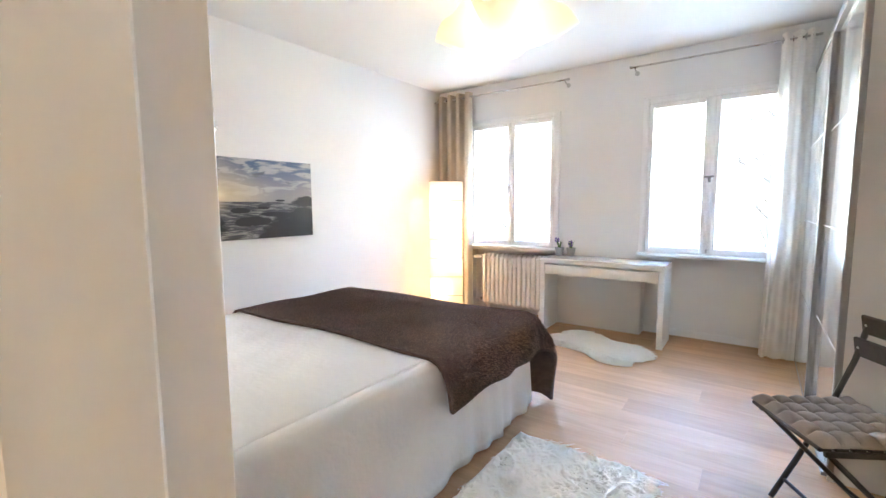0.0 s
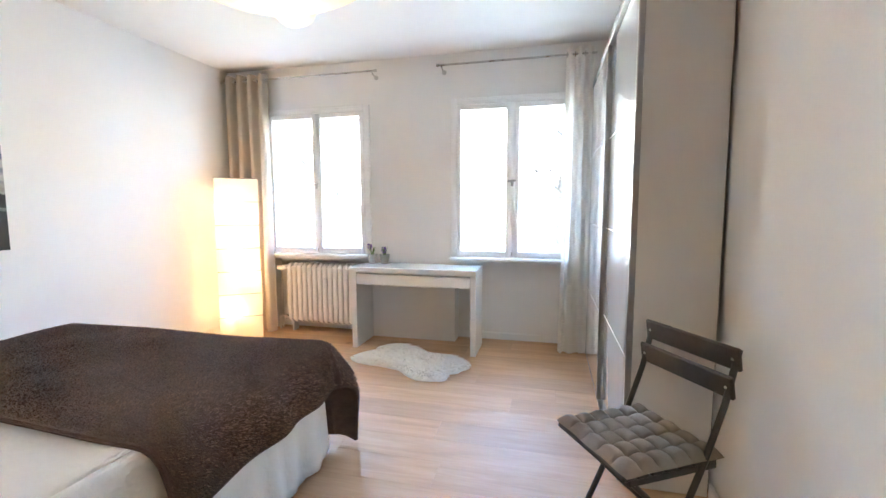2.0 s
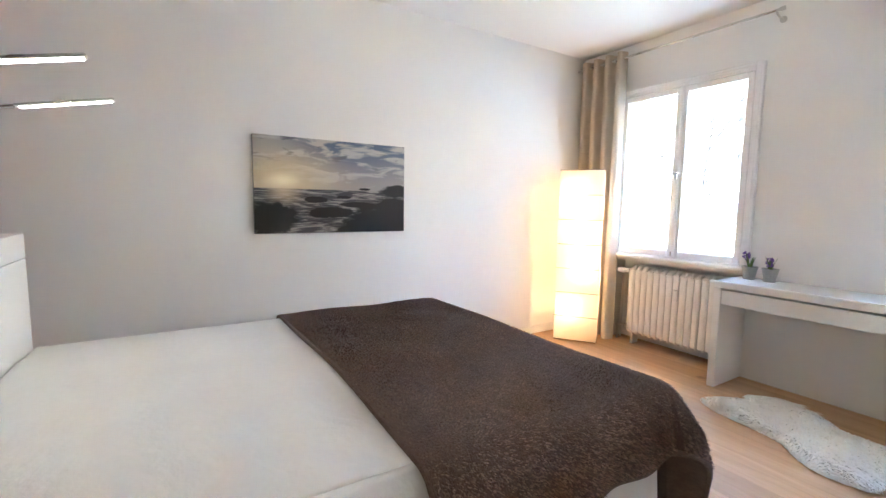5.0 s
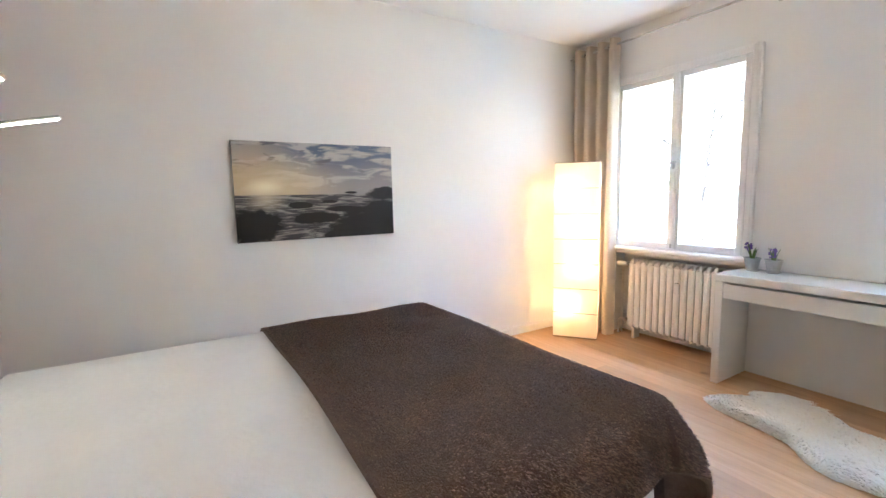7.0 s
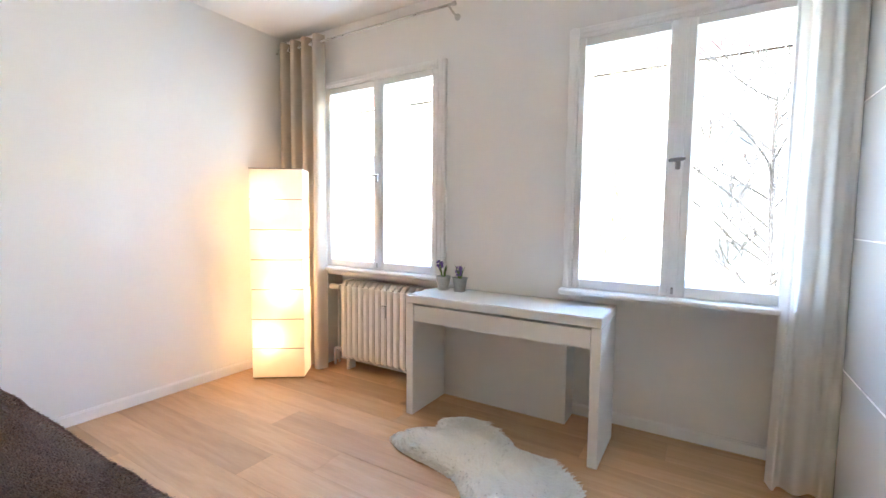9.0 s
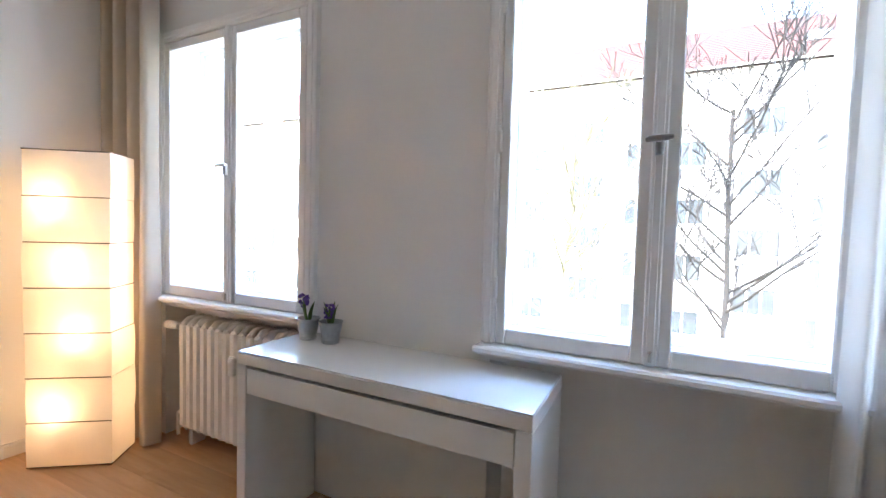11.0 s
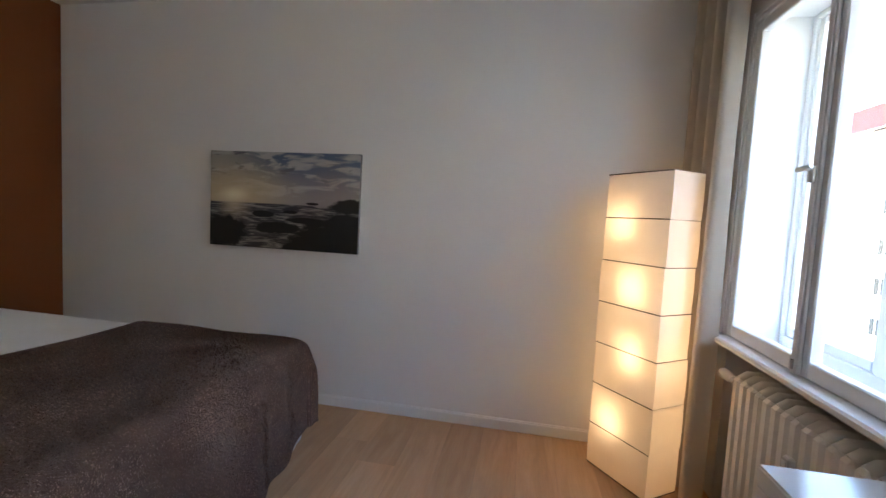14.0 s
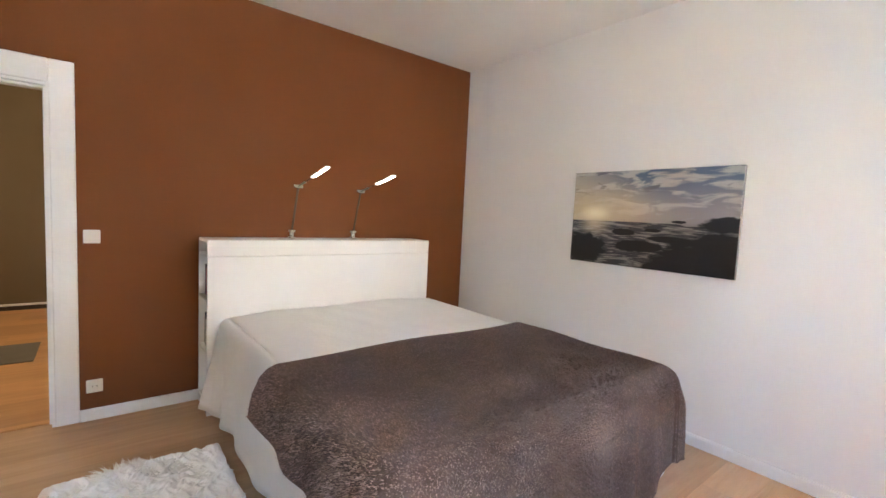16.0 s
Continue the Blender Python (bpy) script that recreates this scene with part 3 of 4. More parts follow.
while x < 1.56:
    sec = B()
    sec.box(x - 0.0275, x + 0.0275, 0.000, 0.040, 0.125, 0.725, 0.013)
    sec.box(x - 0.0265, x + 0.0265, 0.070, 0.170, 0.125, 0.725, 0.013)
    sec.tube([(x, 0.022, 0.715), (x, 0.05, 0.737), (x, 0.13, 0.737), (x, 0.155, 0.715)], 0.021, 8)
    sec.tube([(x, 0.025, 0.132), (x, 0.05, 0.118), (x, 0.13, 0.118), (x, 0.155, 0.132)], 0.020, 8)
    part("section", sec, RADI, r)
    x += 0.060
for z in (0.685, 0.15):
    part("hub", B().tube([(0.672, 0.095, z), (1.585, 0.095, z)], 0.024, 10), RADI, r)
for x in (0.70, 1.42):
    part("foot", B().box(x, x + 0.03, 0.05, 0.14, 0.0, 0.13, 0.006), RADI, r)
part("thermostat", B().tube([(0.685, 0.095, 0.70), (0.665, 0.095, 0.70), (0.655, 0.06, 0.70), (0.655, 0.012, 0.70)], 0.013, 8)
     .tube([(0.668, 0.012, 0.70), (0.650, 0.012, 0.70), (0.642, 0.012, 0.70), (0.585, 0.012, 0.70), (0.572, 0.012, 0.70), (0.566, 0.012, 0.70)], [0.014, 0.016, 0.023, 0.025, 0.023, 0.016], 16), PLASTIC, r, "white thermostat head")
part("pipe", B().tube([(0.685, 0.095, 0.15), (0.56, 0.095, 0.15), (0.535, 0.095, 0.14), (0.525, 0.10, 0.12), (0.525, 0.10, 0.0)], 0.011, 8)
     .tube([(0.655, 0.06, 0.70), (0.60, 0.12, 0.70), (0.525, 0.15, 0.69), (0.515, 0.16, 0.0)], 0.010, 8), RADI, r)
part("return_valve", B().tube([(0.61, 0.095, 0.15), (0.65, 0.095, 0.15)], 0.019, 12).tube([(0.63, 0.095, 0.15), (0.63, 0.055, 0.15)], 0.013, 10), STEEL, r)
mt = B().box(1.128, 1.168, -0.022, 0.004, 0.50, 0.60, 0.006).box(1.135, 1.161, -0.026, -0.022, 0.565, 0.585, 0.002)
r.location.y -= 0.035
part("heat_meter", mt, PLASTIC, r, "small white heat cost meter")

# ---- desk with two potted hyacinths ----
dk = thing("desk", (2.18, -0.18, 0), "white narrow desk with a full-width drawer and glass top", "desk")
X0, X1, Y0, Y1, Z1 = 1.607, 2.808, -0.374, 0.022, 0.785
part("tabletop", B().box(X0, X1, Y0, Y1, Z1 - 0.052, Z1 - 0.006, 0.003), LACQM, dk)
part("glass_plate", B().box(X0 + 0.001, X1 - 0.001, Y0 + 0.001, Y1 - 0.001, Z1 - 0.005, Z1, 0.002), DESKTOP, dk, "white glass plate")
part("side_panel", B().box(X0, X0 + 0.05, Y0, Y1, 0, Z1 - 0.053, 0.003), LACQM, dk)
part("side_panel", B().box(X1 - 0.05, X1, Y0, Y1, 0, Z1 - 0.053, 0.003), LACQM, dk)
dr = part("drawer", B().box(X0 + 0.054, X1 - 0.054, Y0 + 0.003, Y0 + 0.012, Z1 - 0.166, Z1 - 0.065, 0.001), LACQM, dk)
part("drawer_box", B().box(X0 + 0.07, X1 - 0.07, Y0 + 0.0125, Y1 - 0.03, Z1 - 0.155, Z1 - 0.115), LACQM, dr)
part("back_rail", B().box(X0 + 0.05, X1 - 0.05, Y1 - 0.02, Y1, Z1 - 0.17, Z1 - 0.053), LACQM, dk)


def hyacinth(x, y, seed, height, lean):
    rng = random.Random(seed)
    t = thing("potted_hyacinth", (x, y, 0.785), "purple hyacinth in a small zinc pot on the desk", "plant", group="potted hyacinths")
    z = 0.785
    part("pot", B().lathe([(0, 0.004), (0.034, 0.004), (0.036, 0.0), (0.038, 0.004), (0.0385, 0.012), (0.0365, 0.014), (0.0495, 0.088), (0.053, 0.090), (0.053, 0.094), (0.047, 0.094), (0.044, 0.07), (0, 0.07)], (x, y, z), 28), ZINC, t)
    part("soil", B().lathe([(0, 0.078), (0.02, 0.080), (0.0455, 0.074)], (x, y, z), 16), SOIL, t)
    for k in range(4):
        a = k * 1.57 + rng.uniform(-0.4, 0.4)
        c, s = math.cos(a), math.sin(a)
        ln = rng.uniform(0.09, 0.125)

        def blade(u, v):
            rr = 0.010 + 0.022 * v * v + 0.004 * v
            wd = 0.009 * math.sin(math.pi * min(1, 0.25 + 0.75 * v)) * (u - 0.5) * 2
            return (x + c * rr - s * wd, y + s * rr + c * wd, z + 0.072 + ln * v - 0.02 * v * v + 0.004 * abs(u - 0.5))
        part("leaf", B().grid(4, 8, blade), LEAF, t, thick=0.0015)
    top = (x + lean[0], y + lean[1], z + height)
    part("stem", B().tube([(x, y, z + 0.07), ((x + top[0]) / 2, (y + top[1]) / 2, z + 0.1), top], 0.005, 8), LEAF, t)
    fl = B()
    for k in range(46):
        h, a = rng.uniform(-0.045, 0.012), rng.uniform(0, 6.283)
        rr = 0.017 * (1 - max(0, h / 0.014) * 0.6)
        p = Vector((top[0] + math.cos(a) * rr, top[1] + math.sin(a) * rr, top[2] + h))
        q = Vector((math.cos(a), math.sin(a), 0.35)).normalized()
        fl.tube([p - q * 0.006, p + q * 0.003, p + q * 0.009], [0.003, 0.0055, 0.0015], 5)
    part("flower", fl, PETAL, t, "dark purple flower spike")


hyacinth(1.705, -0.085, 3, 0.185, (-0.028, 0.0))
hyacinth(1.835, -0.085, 5, 0.155, (-0.008, 0.0))

# ---- paper floor lamp ----
fl = thing("floor_lamp", (0.350, -0.342, 0), "tall lit rice-paper floor lamp with dark wire rings", "lamp", turn=36)
LX, LY, LH = 0.196, 0.112, 1.635
for k in range(7):
    z0, z1 = 0.012 + k * (LH - 0.012) / 7, 0.012 + (k + 1) * (LH - 0.012) / 7

    def tier(u, v, z0=z0, z1=z1, k=k):
        per = [(-LX, -LY), (LX, -LY), (LX, LY), (-LX, LY)]
        e = u * 4
        i = int(e) % 4
        f = e - int(e)
        a, c = Vector(per[i]), Vector(per[(i + 1) % 4])
        p = a.lerp(c, f)
        bow = 1 + 0.012 * math.sin(math.pi * v) + 0.006 * math.sin(9 * u + k * 2) * math.sin(math.pi * v)
        return (p[0] * bow + 0.004 * math.sin(k * 1.3), p[1] * bow, z0 + (z1 - z0) * v)
    part("shade", B().grid(32, 4, tier, closed=True), PAPER, fl, "creased warm white rice paper" if k == 0 else "")
for k in range(8):
    z = 0.012 + k * (LH - 0.012) / 7
    part("wire_ring", B().tube([(-LX, -LY, z), (LX, -LY, z), (LX, LY, z), (-LX, LY, z), (-LX, -LY, z)], 0.0028, 5), WIRE, fl)
part("base_plate", B().box(-LX + 0.005, LX - 0.005, -LY + 0.005, LY - 0.005, 0, 0.012, 0.003), LITWOOD, fl, "wooden base with the paper's orange glow put into its colour")
part("pole", B().tube([(0, 0.05, 0.01), (0, 0.05, 1.5)], 0.007, 8), WIRE, fl)
BULB = glow("bulb_glass", (1.0, 0.70, 0.40), 0.6)
for z, dx in ((0.33, -0.05), (0.72, 0.04), (1.06, 0.02), (1.40, -0.06)):
    part("bulb", B().lathe([(0, -0.03), (0.012, -0.028), (0.022, 0), (0.014, 0.025), (0, 0.03)], (dx, -0.055, z - 0.075), 12), BULB, fl, "lit bulb")

# ---- ceiling lamp of draped cloth ----
cl = thing("ceiling_lamp", (2.05, -2.05, H), "lit cream cloth ceiling lamp with pointed corners", "lamp")
part("canopy", B().lathe([(0, 0), (0.05, 0), (0.05, -0.025), (0.012, -0.035), (0.012, -0.12), (0, -0.12)], (2.05, -2.05, H), 20), LACQM, cl)


def sail(u, v):
    a = u * 2 * math.pi + radians(18)
    tip = abs(math.cos(2 * (a - radians(18)))) ** 2.5
    rad = (0.285 + 0.185 * tip) * v
    z = 2.335 + 0.105 * v ** 1.6 + (1 - tip) * 0.20 * v ** 2.2 + 0.03 * tip * v ** 3 + 0.010 * math.sin(9 * a) * v * v + 0.012 * math.sin(17 * a + 1) * v ** 3
    return (2.05 + rad * math.cos(a), -2.05 + rad * math.sin(a), z)


part("shade", B().grid(96, 14, sail, closed=True), SHADE, cl, "crinkled cream cloth")
part("lampholder", B().tube([(2.05, -2.05, H - 0.1), (2.05, -2.05, 2.60)], 0.018, 10), PLASTIC, cl)
part("bulb", B().lathe([(0, -0.04), (0.02, -0.035), (0.03, 0), (0.015, 0.035), (0, 0.04)], (2.05, -2.05, 2.60), 12), BULB, cl, "lit bulb")

# ---- wardrobe with sliding glass doors ----
wd = thing("wardrobe", (3.96, -1.0, 0), "tall white wardrobe with two sliding glass doors", "wardrobe")
WX, WY0, WY1, WH = 3.828, -2.0, -0.03, 2.40
part("side_panel", B().box(WX - 0.028, 4.170, WY0, WY0 + 0.02, 0.0, WH, 0.002), PANEL, wd, "plain white end panel")
part("side_panel", B().box(WX, 4.170, WY1 - 0.02, WY1, 0.0, WH, 0.002), PANEL, wd)
part("top_panel", B().box(WX, 4.170, WY0 + 0.02, WY1 - 0.02, WH - 0.02, WH, 0.002), PANEL, wd)
part("plinth", B().box(WX + 0.02, 4.170, WY0 + 0.02, WY1 - 0.02, 0.0, 0.07), PANEL, wd)
part("back_panel", B().box(4.155, 4.170, WY0 + 0.02, WY1 - 0.02, 0.07, WH - 0.02), PANEL, wd)
part("rail", B().box(WX - 0.055, WX - 0.001, WY0 + 0.021, WY1, WH - 0.03, WH + 0.02, 0.003), ALU, wd, "aluminium sliding rail")
part("bottom_rail", B().box(WX - 0.05, WX - 0.001, WY0 + 0.021, WY1 - 0.01, 0.01, 0.03, 0.002), ALU, wd, "aluminium sliding rail")
for y0, y1, xo in ((WY0 - 0.004, -1.06, 0.024), (-1.10, WY1, 0.0)):
    xf = WX - 0.052 + xo
    dr = part("door", B().box(xf + 0.004, xf + 0.018, y0 + 0.03, y1 - 0.03, 0.035, WH - 0.035), LACQM, wd)
    part("stile", B().box(xf - 0.006, xf + 0.022, y0, y0 + 0.032, 0.03, WH - 0.03, 0.004), ALU, dr, "brushed aluminium edge profile")
    part("stile", B().box(xf - 0.006, xf + 0.022, y1 - 0.032, y1, 0.03, WH - 0.03, 0.004), ALU, dr)
    zz = [0.035, 0.625, 1.205, 1.785, WH - 0.035]
    for k in range(4):
        part("glass_panel", B().box(xf, xf + 0.004, y0 + 0.034, y1 - 0.034, zz[k] + 0.003, zz[k + 1] - 0.003, 0.001), WGLASS, dr, "glossy white glass panel")
        if k:
            part("divider", B().box(xf - 0.002, xf + 0.004, y0 + 0.034, y1 - 0.034, zz[k] - 0.003, zz[k] + 0.003), LACQ, dr)
# no real board: the gap's shade is put in as a dark strip
structure("filler_strip", B().box(4.172, XE - 0.001, -1.95, WY1, 0.0, WH), GAP, "dark strip put in for the shade between the wardrobe and the wall")

# ---- canvas picture ----
pic = thing("picture", (0, -2.64, 1.07), "unframed canvas print of a rocky seashore at sunset", "picture")
part("stretcher", B().box(0.002, 0.030, -3.204, -2.08, 1.074, 1.742, 0.002), CANVAS, pic)
part("print", B().box(0.030, 0.0325, -3.203, -2.081, 1.075, 1.741), PRINT, pic, "printed seascape with clouds, surf and dark rocks")

# ---- switch and socket ----
sw = thing("light_switch", (2.954, YS, 1.139), "white square rocker light switch on the brown wall", "switch")
part("frame", B().box(2.913, 2.995, YS, YS + 0.008, 1.098, 1.180, 0.004), PLASTIC, sw)
part("rocker", B().box(2.926, 2.982, YS + 0.008, YS + 0.013, 1.111, 1.167, 0.003), PLASTIC, sw)
so = thing("wall_socket", (2.951, YS, 0.214), "white square power socket above the baseboard", "socket")
part("frame", B().box(2.91, 2.992, YS, YS + 0.008, 0.173, 0.255, 0.004), PLASTIC, so)
part("insert", B().tube([(2.951, YS + 0.004, 0.214), (2.951, YS + 0.0095, 0.214)], 0.021, 20), PLASTIC, so)
part("contact", B().box(2.938, 2.942, YS + 0.0095, YS + 0.0105, 0.211, 0.217).box(2.960, 2.964, YS + 0.0095, YS + 0.0105, 0.211, 0.217), GAP, so)

# ---- bed: base, cover, blanket, headboard ----
BX0, BX1, BY0, BY1, BZ = 0.60, 2.32, -4.205, -2.14, 0.635
bed = thing("bed", (1.45, -3.15, 0), "double bed made up with a white cotton bedspread", "bed")
part("base", B().box(BX0 + 0.02, BX1 - 0.005, BY0, BY1 - 0.015, 0.02, 0.30, 0.02), BASE, bed, "white upholstered bed base")
part("mattress", B().box(BX0 + 0.02, BX1 - 0.02, BY0 + 0.01, BY1 - 0.02, 0.30, BZ - 0.02, 0.05), BASE, bed)


def outline(s, rad=0.10):
    """A point and outward normal on the rounded rectangle of the bed's top; s in 0..1 from the head's east corner round the foot."""
    hx, hy = (BX1 - BX0) / 2, BY1 - BY0
    seg = [hy - rad, math.pi / 2 * rad, 2 * (hx - rad), math.pi / 2 * rad, hy - rad]
    d = s * sum(seg)
    cx = (BX0 + BX1) / 2
    if d < seg[0]:
        return (BX1, BY0 + d), (1, 0)
    d -= seg[0]
    if d < seg[1]:
        a = d / rad
        return (BX1 - rad + rad * math.cos(a), BY1 - rad + rad * math.sin(a)), (math.cos(a), math.sin(a))
    d -= seg[1]
    if d < seg[2]:
        return (BX1 - rad - d, BY1), (0, 1)
    d -= seg[2]
    if d < seg[3]:
        a = math.pi / 2 + d / rad
        return (BX0 + rad + rad * math.cos(a), BY1 - rad + rad * math.sin(a)), (math.cos(a), math.sin(a))
    d -= seg[3]
    return (BX0, BY1 - rad - d), (-1, 0)


def cover_skirt(u, v):
    (x, y), (nx, ny) = outline(u)
    fold = 0.55 * math.sin(88 * u + 3 * math.sin(17 * u)) + 0.45 * math.sin(171 * u + 4 * math.sin(23 * u))
    if v < 0.22:                       # rounded shoulder
        a = v / 0.22 * math.pi / 2
        off, z = -0.06 + 0.06 * math.sin(a), BZ - 0.06 + 0.06 * math.cos(a)
    else:
        d = (v - 0.22) / 0.78
        head = math.exp(-(u / 0.035) ** 2)
        off, z = 0.002 + 0.034 * d + fold * 0.024 * d ** 0.8 + 0.07 * head * d, BZ - 0.06 - d * (0.485 + 0.03 * math.sin(9 * u))
    return (x + nx * off, y + ny * off, z)


def cover_top(u, v):
    y = BY0 + (BY1 - 0.06 - BY0) * v
    dy = max(0.0, y - (BY1 - 0.10))
    hx = (BX1 - BX0) / 2 - 0.06 - (0.04 - math.sqrt(max(0.0, 0.04 ** 2 - dy ** 2)))
    x = (BX0 + BX1) / 2 + hx * (2 * u - 1)
    k = min(1, 6 * min(u, 1 - u), 6 * (1 - v))
    wave = 0.004 * math.sin(7 * x + 3 * y) + 0.003 * math.sin(13 * y - 5 * x) + 0.0015 * math.sin(31 * x + 17 * y)
    pillow = 0.045 * math.exp(-((y + 3.93) / 0.30) ** 2)
    return (x, y, BZ + (wave + pillow) * k)


cv = B().grid(260, 16, cover_skirt)
cv.grid(60, 90, cover_top)
part("bedspread", cv, COVER, bed, "white cotton bedspread hanging to the base", thick=0.004)

# blanket laid over the foot half; overhang falls down the sides and forms a hanging corner
bl = thing("blanket", (1.45, -2.7, BZ), "dark brown plush blanket spread over the foot of the bed", "blanket")
A0, A1, C0, C1 = BX0 - 0.16, BX1 + 0.205, -3.19, BY1 + 0.57


def fall(d):
    """Cloth laid d past an edge: how far out and how far down it lies."""
    r = 0.055
    if d < r * 1.57:
        a = d / r
        return r * math.sin(a), r * (1 - math.cos(a))
    return r, r + d - r * 1.57


def drape(u, v):
    a, c = A0 + (A1 - A0) * u, C0 + (C1 - C0) * v
    c += 0.035 * math.sin(2.4 * u + 0.6) * (1 - v) + 0.02 * (1 - v) * (u - 0.5)
    lift = max(0.0, 1 - u / 0.4) ** 1.5
    c -= 0.17 * lift * v
    zt = BZ + 0.012 + 0.006 * math.sin(5 * a + 2 * c) + 0.004 * math.sin(11 * c + 3 * a)
    e = 0.045
    da = max(0, a - (BX1 - e)) or -max(0, (BX0 + e) - a)
    dc = max(0, c - (BY1 - e))
    x0, y0 = min(max(a, BX0 + e), BX1 - e), min(c, BY1 - e)
    if da and dc:
        r = math.hypot(da, dc)
        ph = math.atan2(dc, abs(da))
        o, dn = fall(r)
        wav = 1 + 0.55 * math.cos(4 * (ph - math.pi / 4)) * min(1, r / 0.25)
        o = o * 1.0 + (0.035 + 0.030 * wav) * min(1, r / 0.2) * (1 - 0.35 * lift) + (0.27 if da > 0 else 0.10) * dn * (0.55 + 0.45 * math.sin(2 * ph))
        sx = 1 if da > 0 else -1
        return (x0 + sx * o * math.cos(ph), y0 + o * math.sin(ph), max(0.012, zt - dn))
    if da:
        o, dn = fall(abs(da))
        wv = 0.012 * math.sin(13 * c + 2 * math.sin(5 * c)) * min(1, dn / 0.2) + (0.16 if da > 0 else 0.08) * dn + 0.03 * min(1, dn / 0.12)
        return (x0 + (1 if da > 0 else -1) * (o + 0.006 + wv), y0, zt - dn)
    if dc:
        o, dn = fall(dc)
        wv = 0.014 * math.sin(17 * a + 2 * math.sin(6 * a)) * min(1, dn / 0.2) + (0.05 * dn + 0.08 * dn * u * u + 0.045 * min(1, dn / 0.15)) * (1 - 0.7 * lift)
        return (x0, y0 + o + 0.006 + wv, max(0.012, zt - dn))
    return (x0, y0, zt)


part("cloth", B().grid(150, 120, drape), PLUSH, bl, thick=0.014)
nap = B()
rng = random.Random(17)
for _ in range(120000):
    u, v = rng.uniform(0.002, 0.998), rng.uniform(0.002, 0.998)
    p = Vector(drape(u, v))
    nrm = (Vector(drape(u + 0.004, v)) - p).cross(Vector(drape(u, v + 0.004)) - p)
    if nrm.length < 1e-9:
        continue
    nrm.normalize()
    sw = noise.noise((p.x * 4, p.y * 4, p.z * 4)) * 1.1
    side = Vector((math.cos(sw) + rng.gauss(0, 0.35), math.sin(sw) + rng.gauss(0, 0.35), -0.2))
    ln, wq = rng.uniform(0.005, 0.011), rng.uniform(0.0014, 0.0030)
    ax = side.cross(nrm).normalized() * wq
    q = p + nrm * 0.007
    o = len(nap.v)
    tipq = q + nrm * ln * 0.55 + side * ln * 0.6
    nap.v += [q - ax, q + ax, tipq + ax * 0.3, tipq - ax * 0.3]
    nap.f.append([o, o + 1, o + 2, o + 3])
part("nap", nap, NAP, bl, "short plush nap")["kind"] = "stuff"
hem = B()
for line in ([(i / 60, 0) for i in range(61)], [(1, i / 50) for i in range(51)], [(i / 60, 1) for i in range(61)]):
    hem.tube([drape(*p) for p in line], 0.011, 6)
part("hem", hem, PLUSH, bl, "rolled stitched hem")

HX0, HX1, HY, HZ = 0.665, 2.39, -4.215, 1.142
hb = thing("headboard", (1.55, -4.36, 0), "white storage headboard with open shelves at its end", "headboard")
YB = -4.51
part("front_panel", B().box(HX0, HX1, HY - 0.018, HY, 0.0, 1.035, 0.002), LACQM, hb)
part("lid", B().box(HX0, HX1, HY - 0.018, HY, 1.039, HZ, 0.002), LACQM, hb)
part("top_board", B().box(HX0, HX1, YB, HY - 0.0185, HZ - 0.018, HZ, 0.002), LACQM, hb)
part("back_panel", B().box(HX0, HX1, YB, YB + 0.012, 0.0, HZ - 0.018), LACQM, hb)
part("end_panel", B().box(HX0, HX0 + 0.018, YB + 0.012, HY - 0.018, 0.0, HZ - 0.018), LACQM, hb)
part("partition", B().box(HX1 - 0.26, HX1 - 0.242, YB + 0.012, HY - 0.018, 0.0, HZ - 0.018), LACQM, hb)
for z in (0.06, 0.40, 0.74, 1.03):
    part("shelf", B().box(HX1 - 0.242, HX1 - 0.004, YB + 0.012, HY - 0.018, z, z + 0.016, 0.001), LACQM, hb)
part("vent", B().box(HX1, HX1 + 0.003, HY - 0.07, HY - 0.01, 0.02, 0.028).box(HX1, HX1 + 0.003, HY - 0.07, HY - 0.01, 0.036, 0.044), ALU, hb)
rng = random.Random(4)
for z0 in (0.416, 0.756):
    y = YB + 0.02
    while y < HY - 0.06:
        wdt, hgt = rng.uniform(0.018, 0.04), rng.uniform(0.17, 0.24)
        solid("book", B().box(HX1 - 0.19, HX1 - 0.02 - rng.uniform(0, 0.03), y, y + wdt, z0, z0 + hgt, 0.002), rng.choice((BOOKR, BOOKW, BOOKB, BOOKR)),
              "upright book on the headboard shelf", "book", group="books in the headboard", base=(HX1 - 0.1, y, z0))
        y += wdt + 0.002

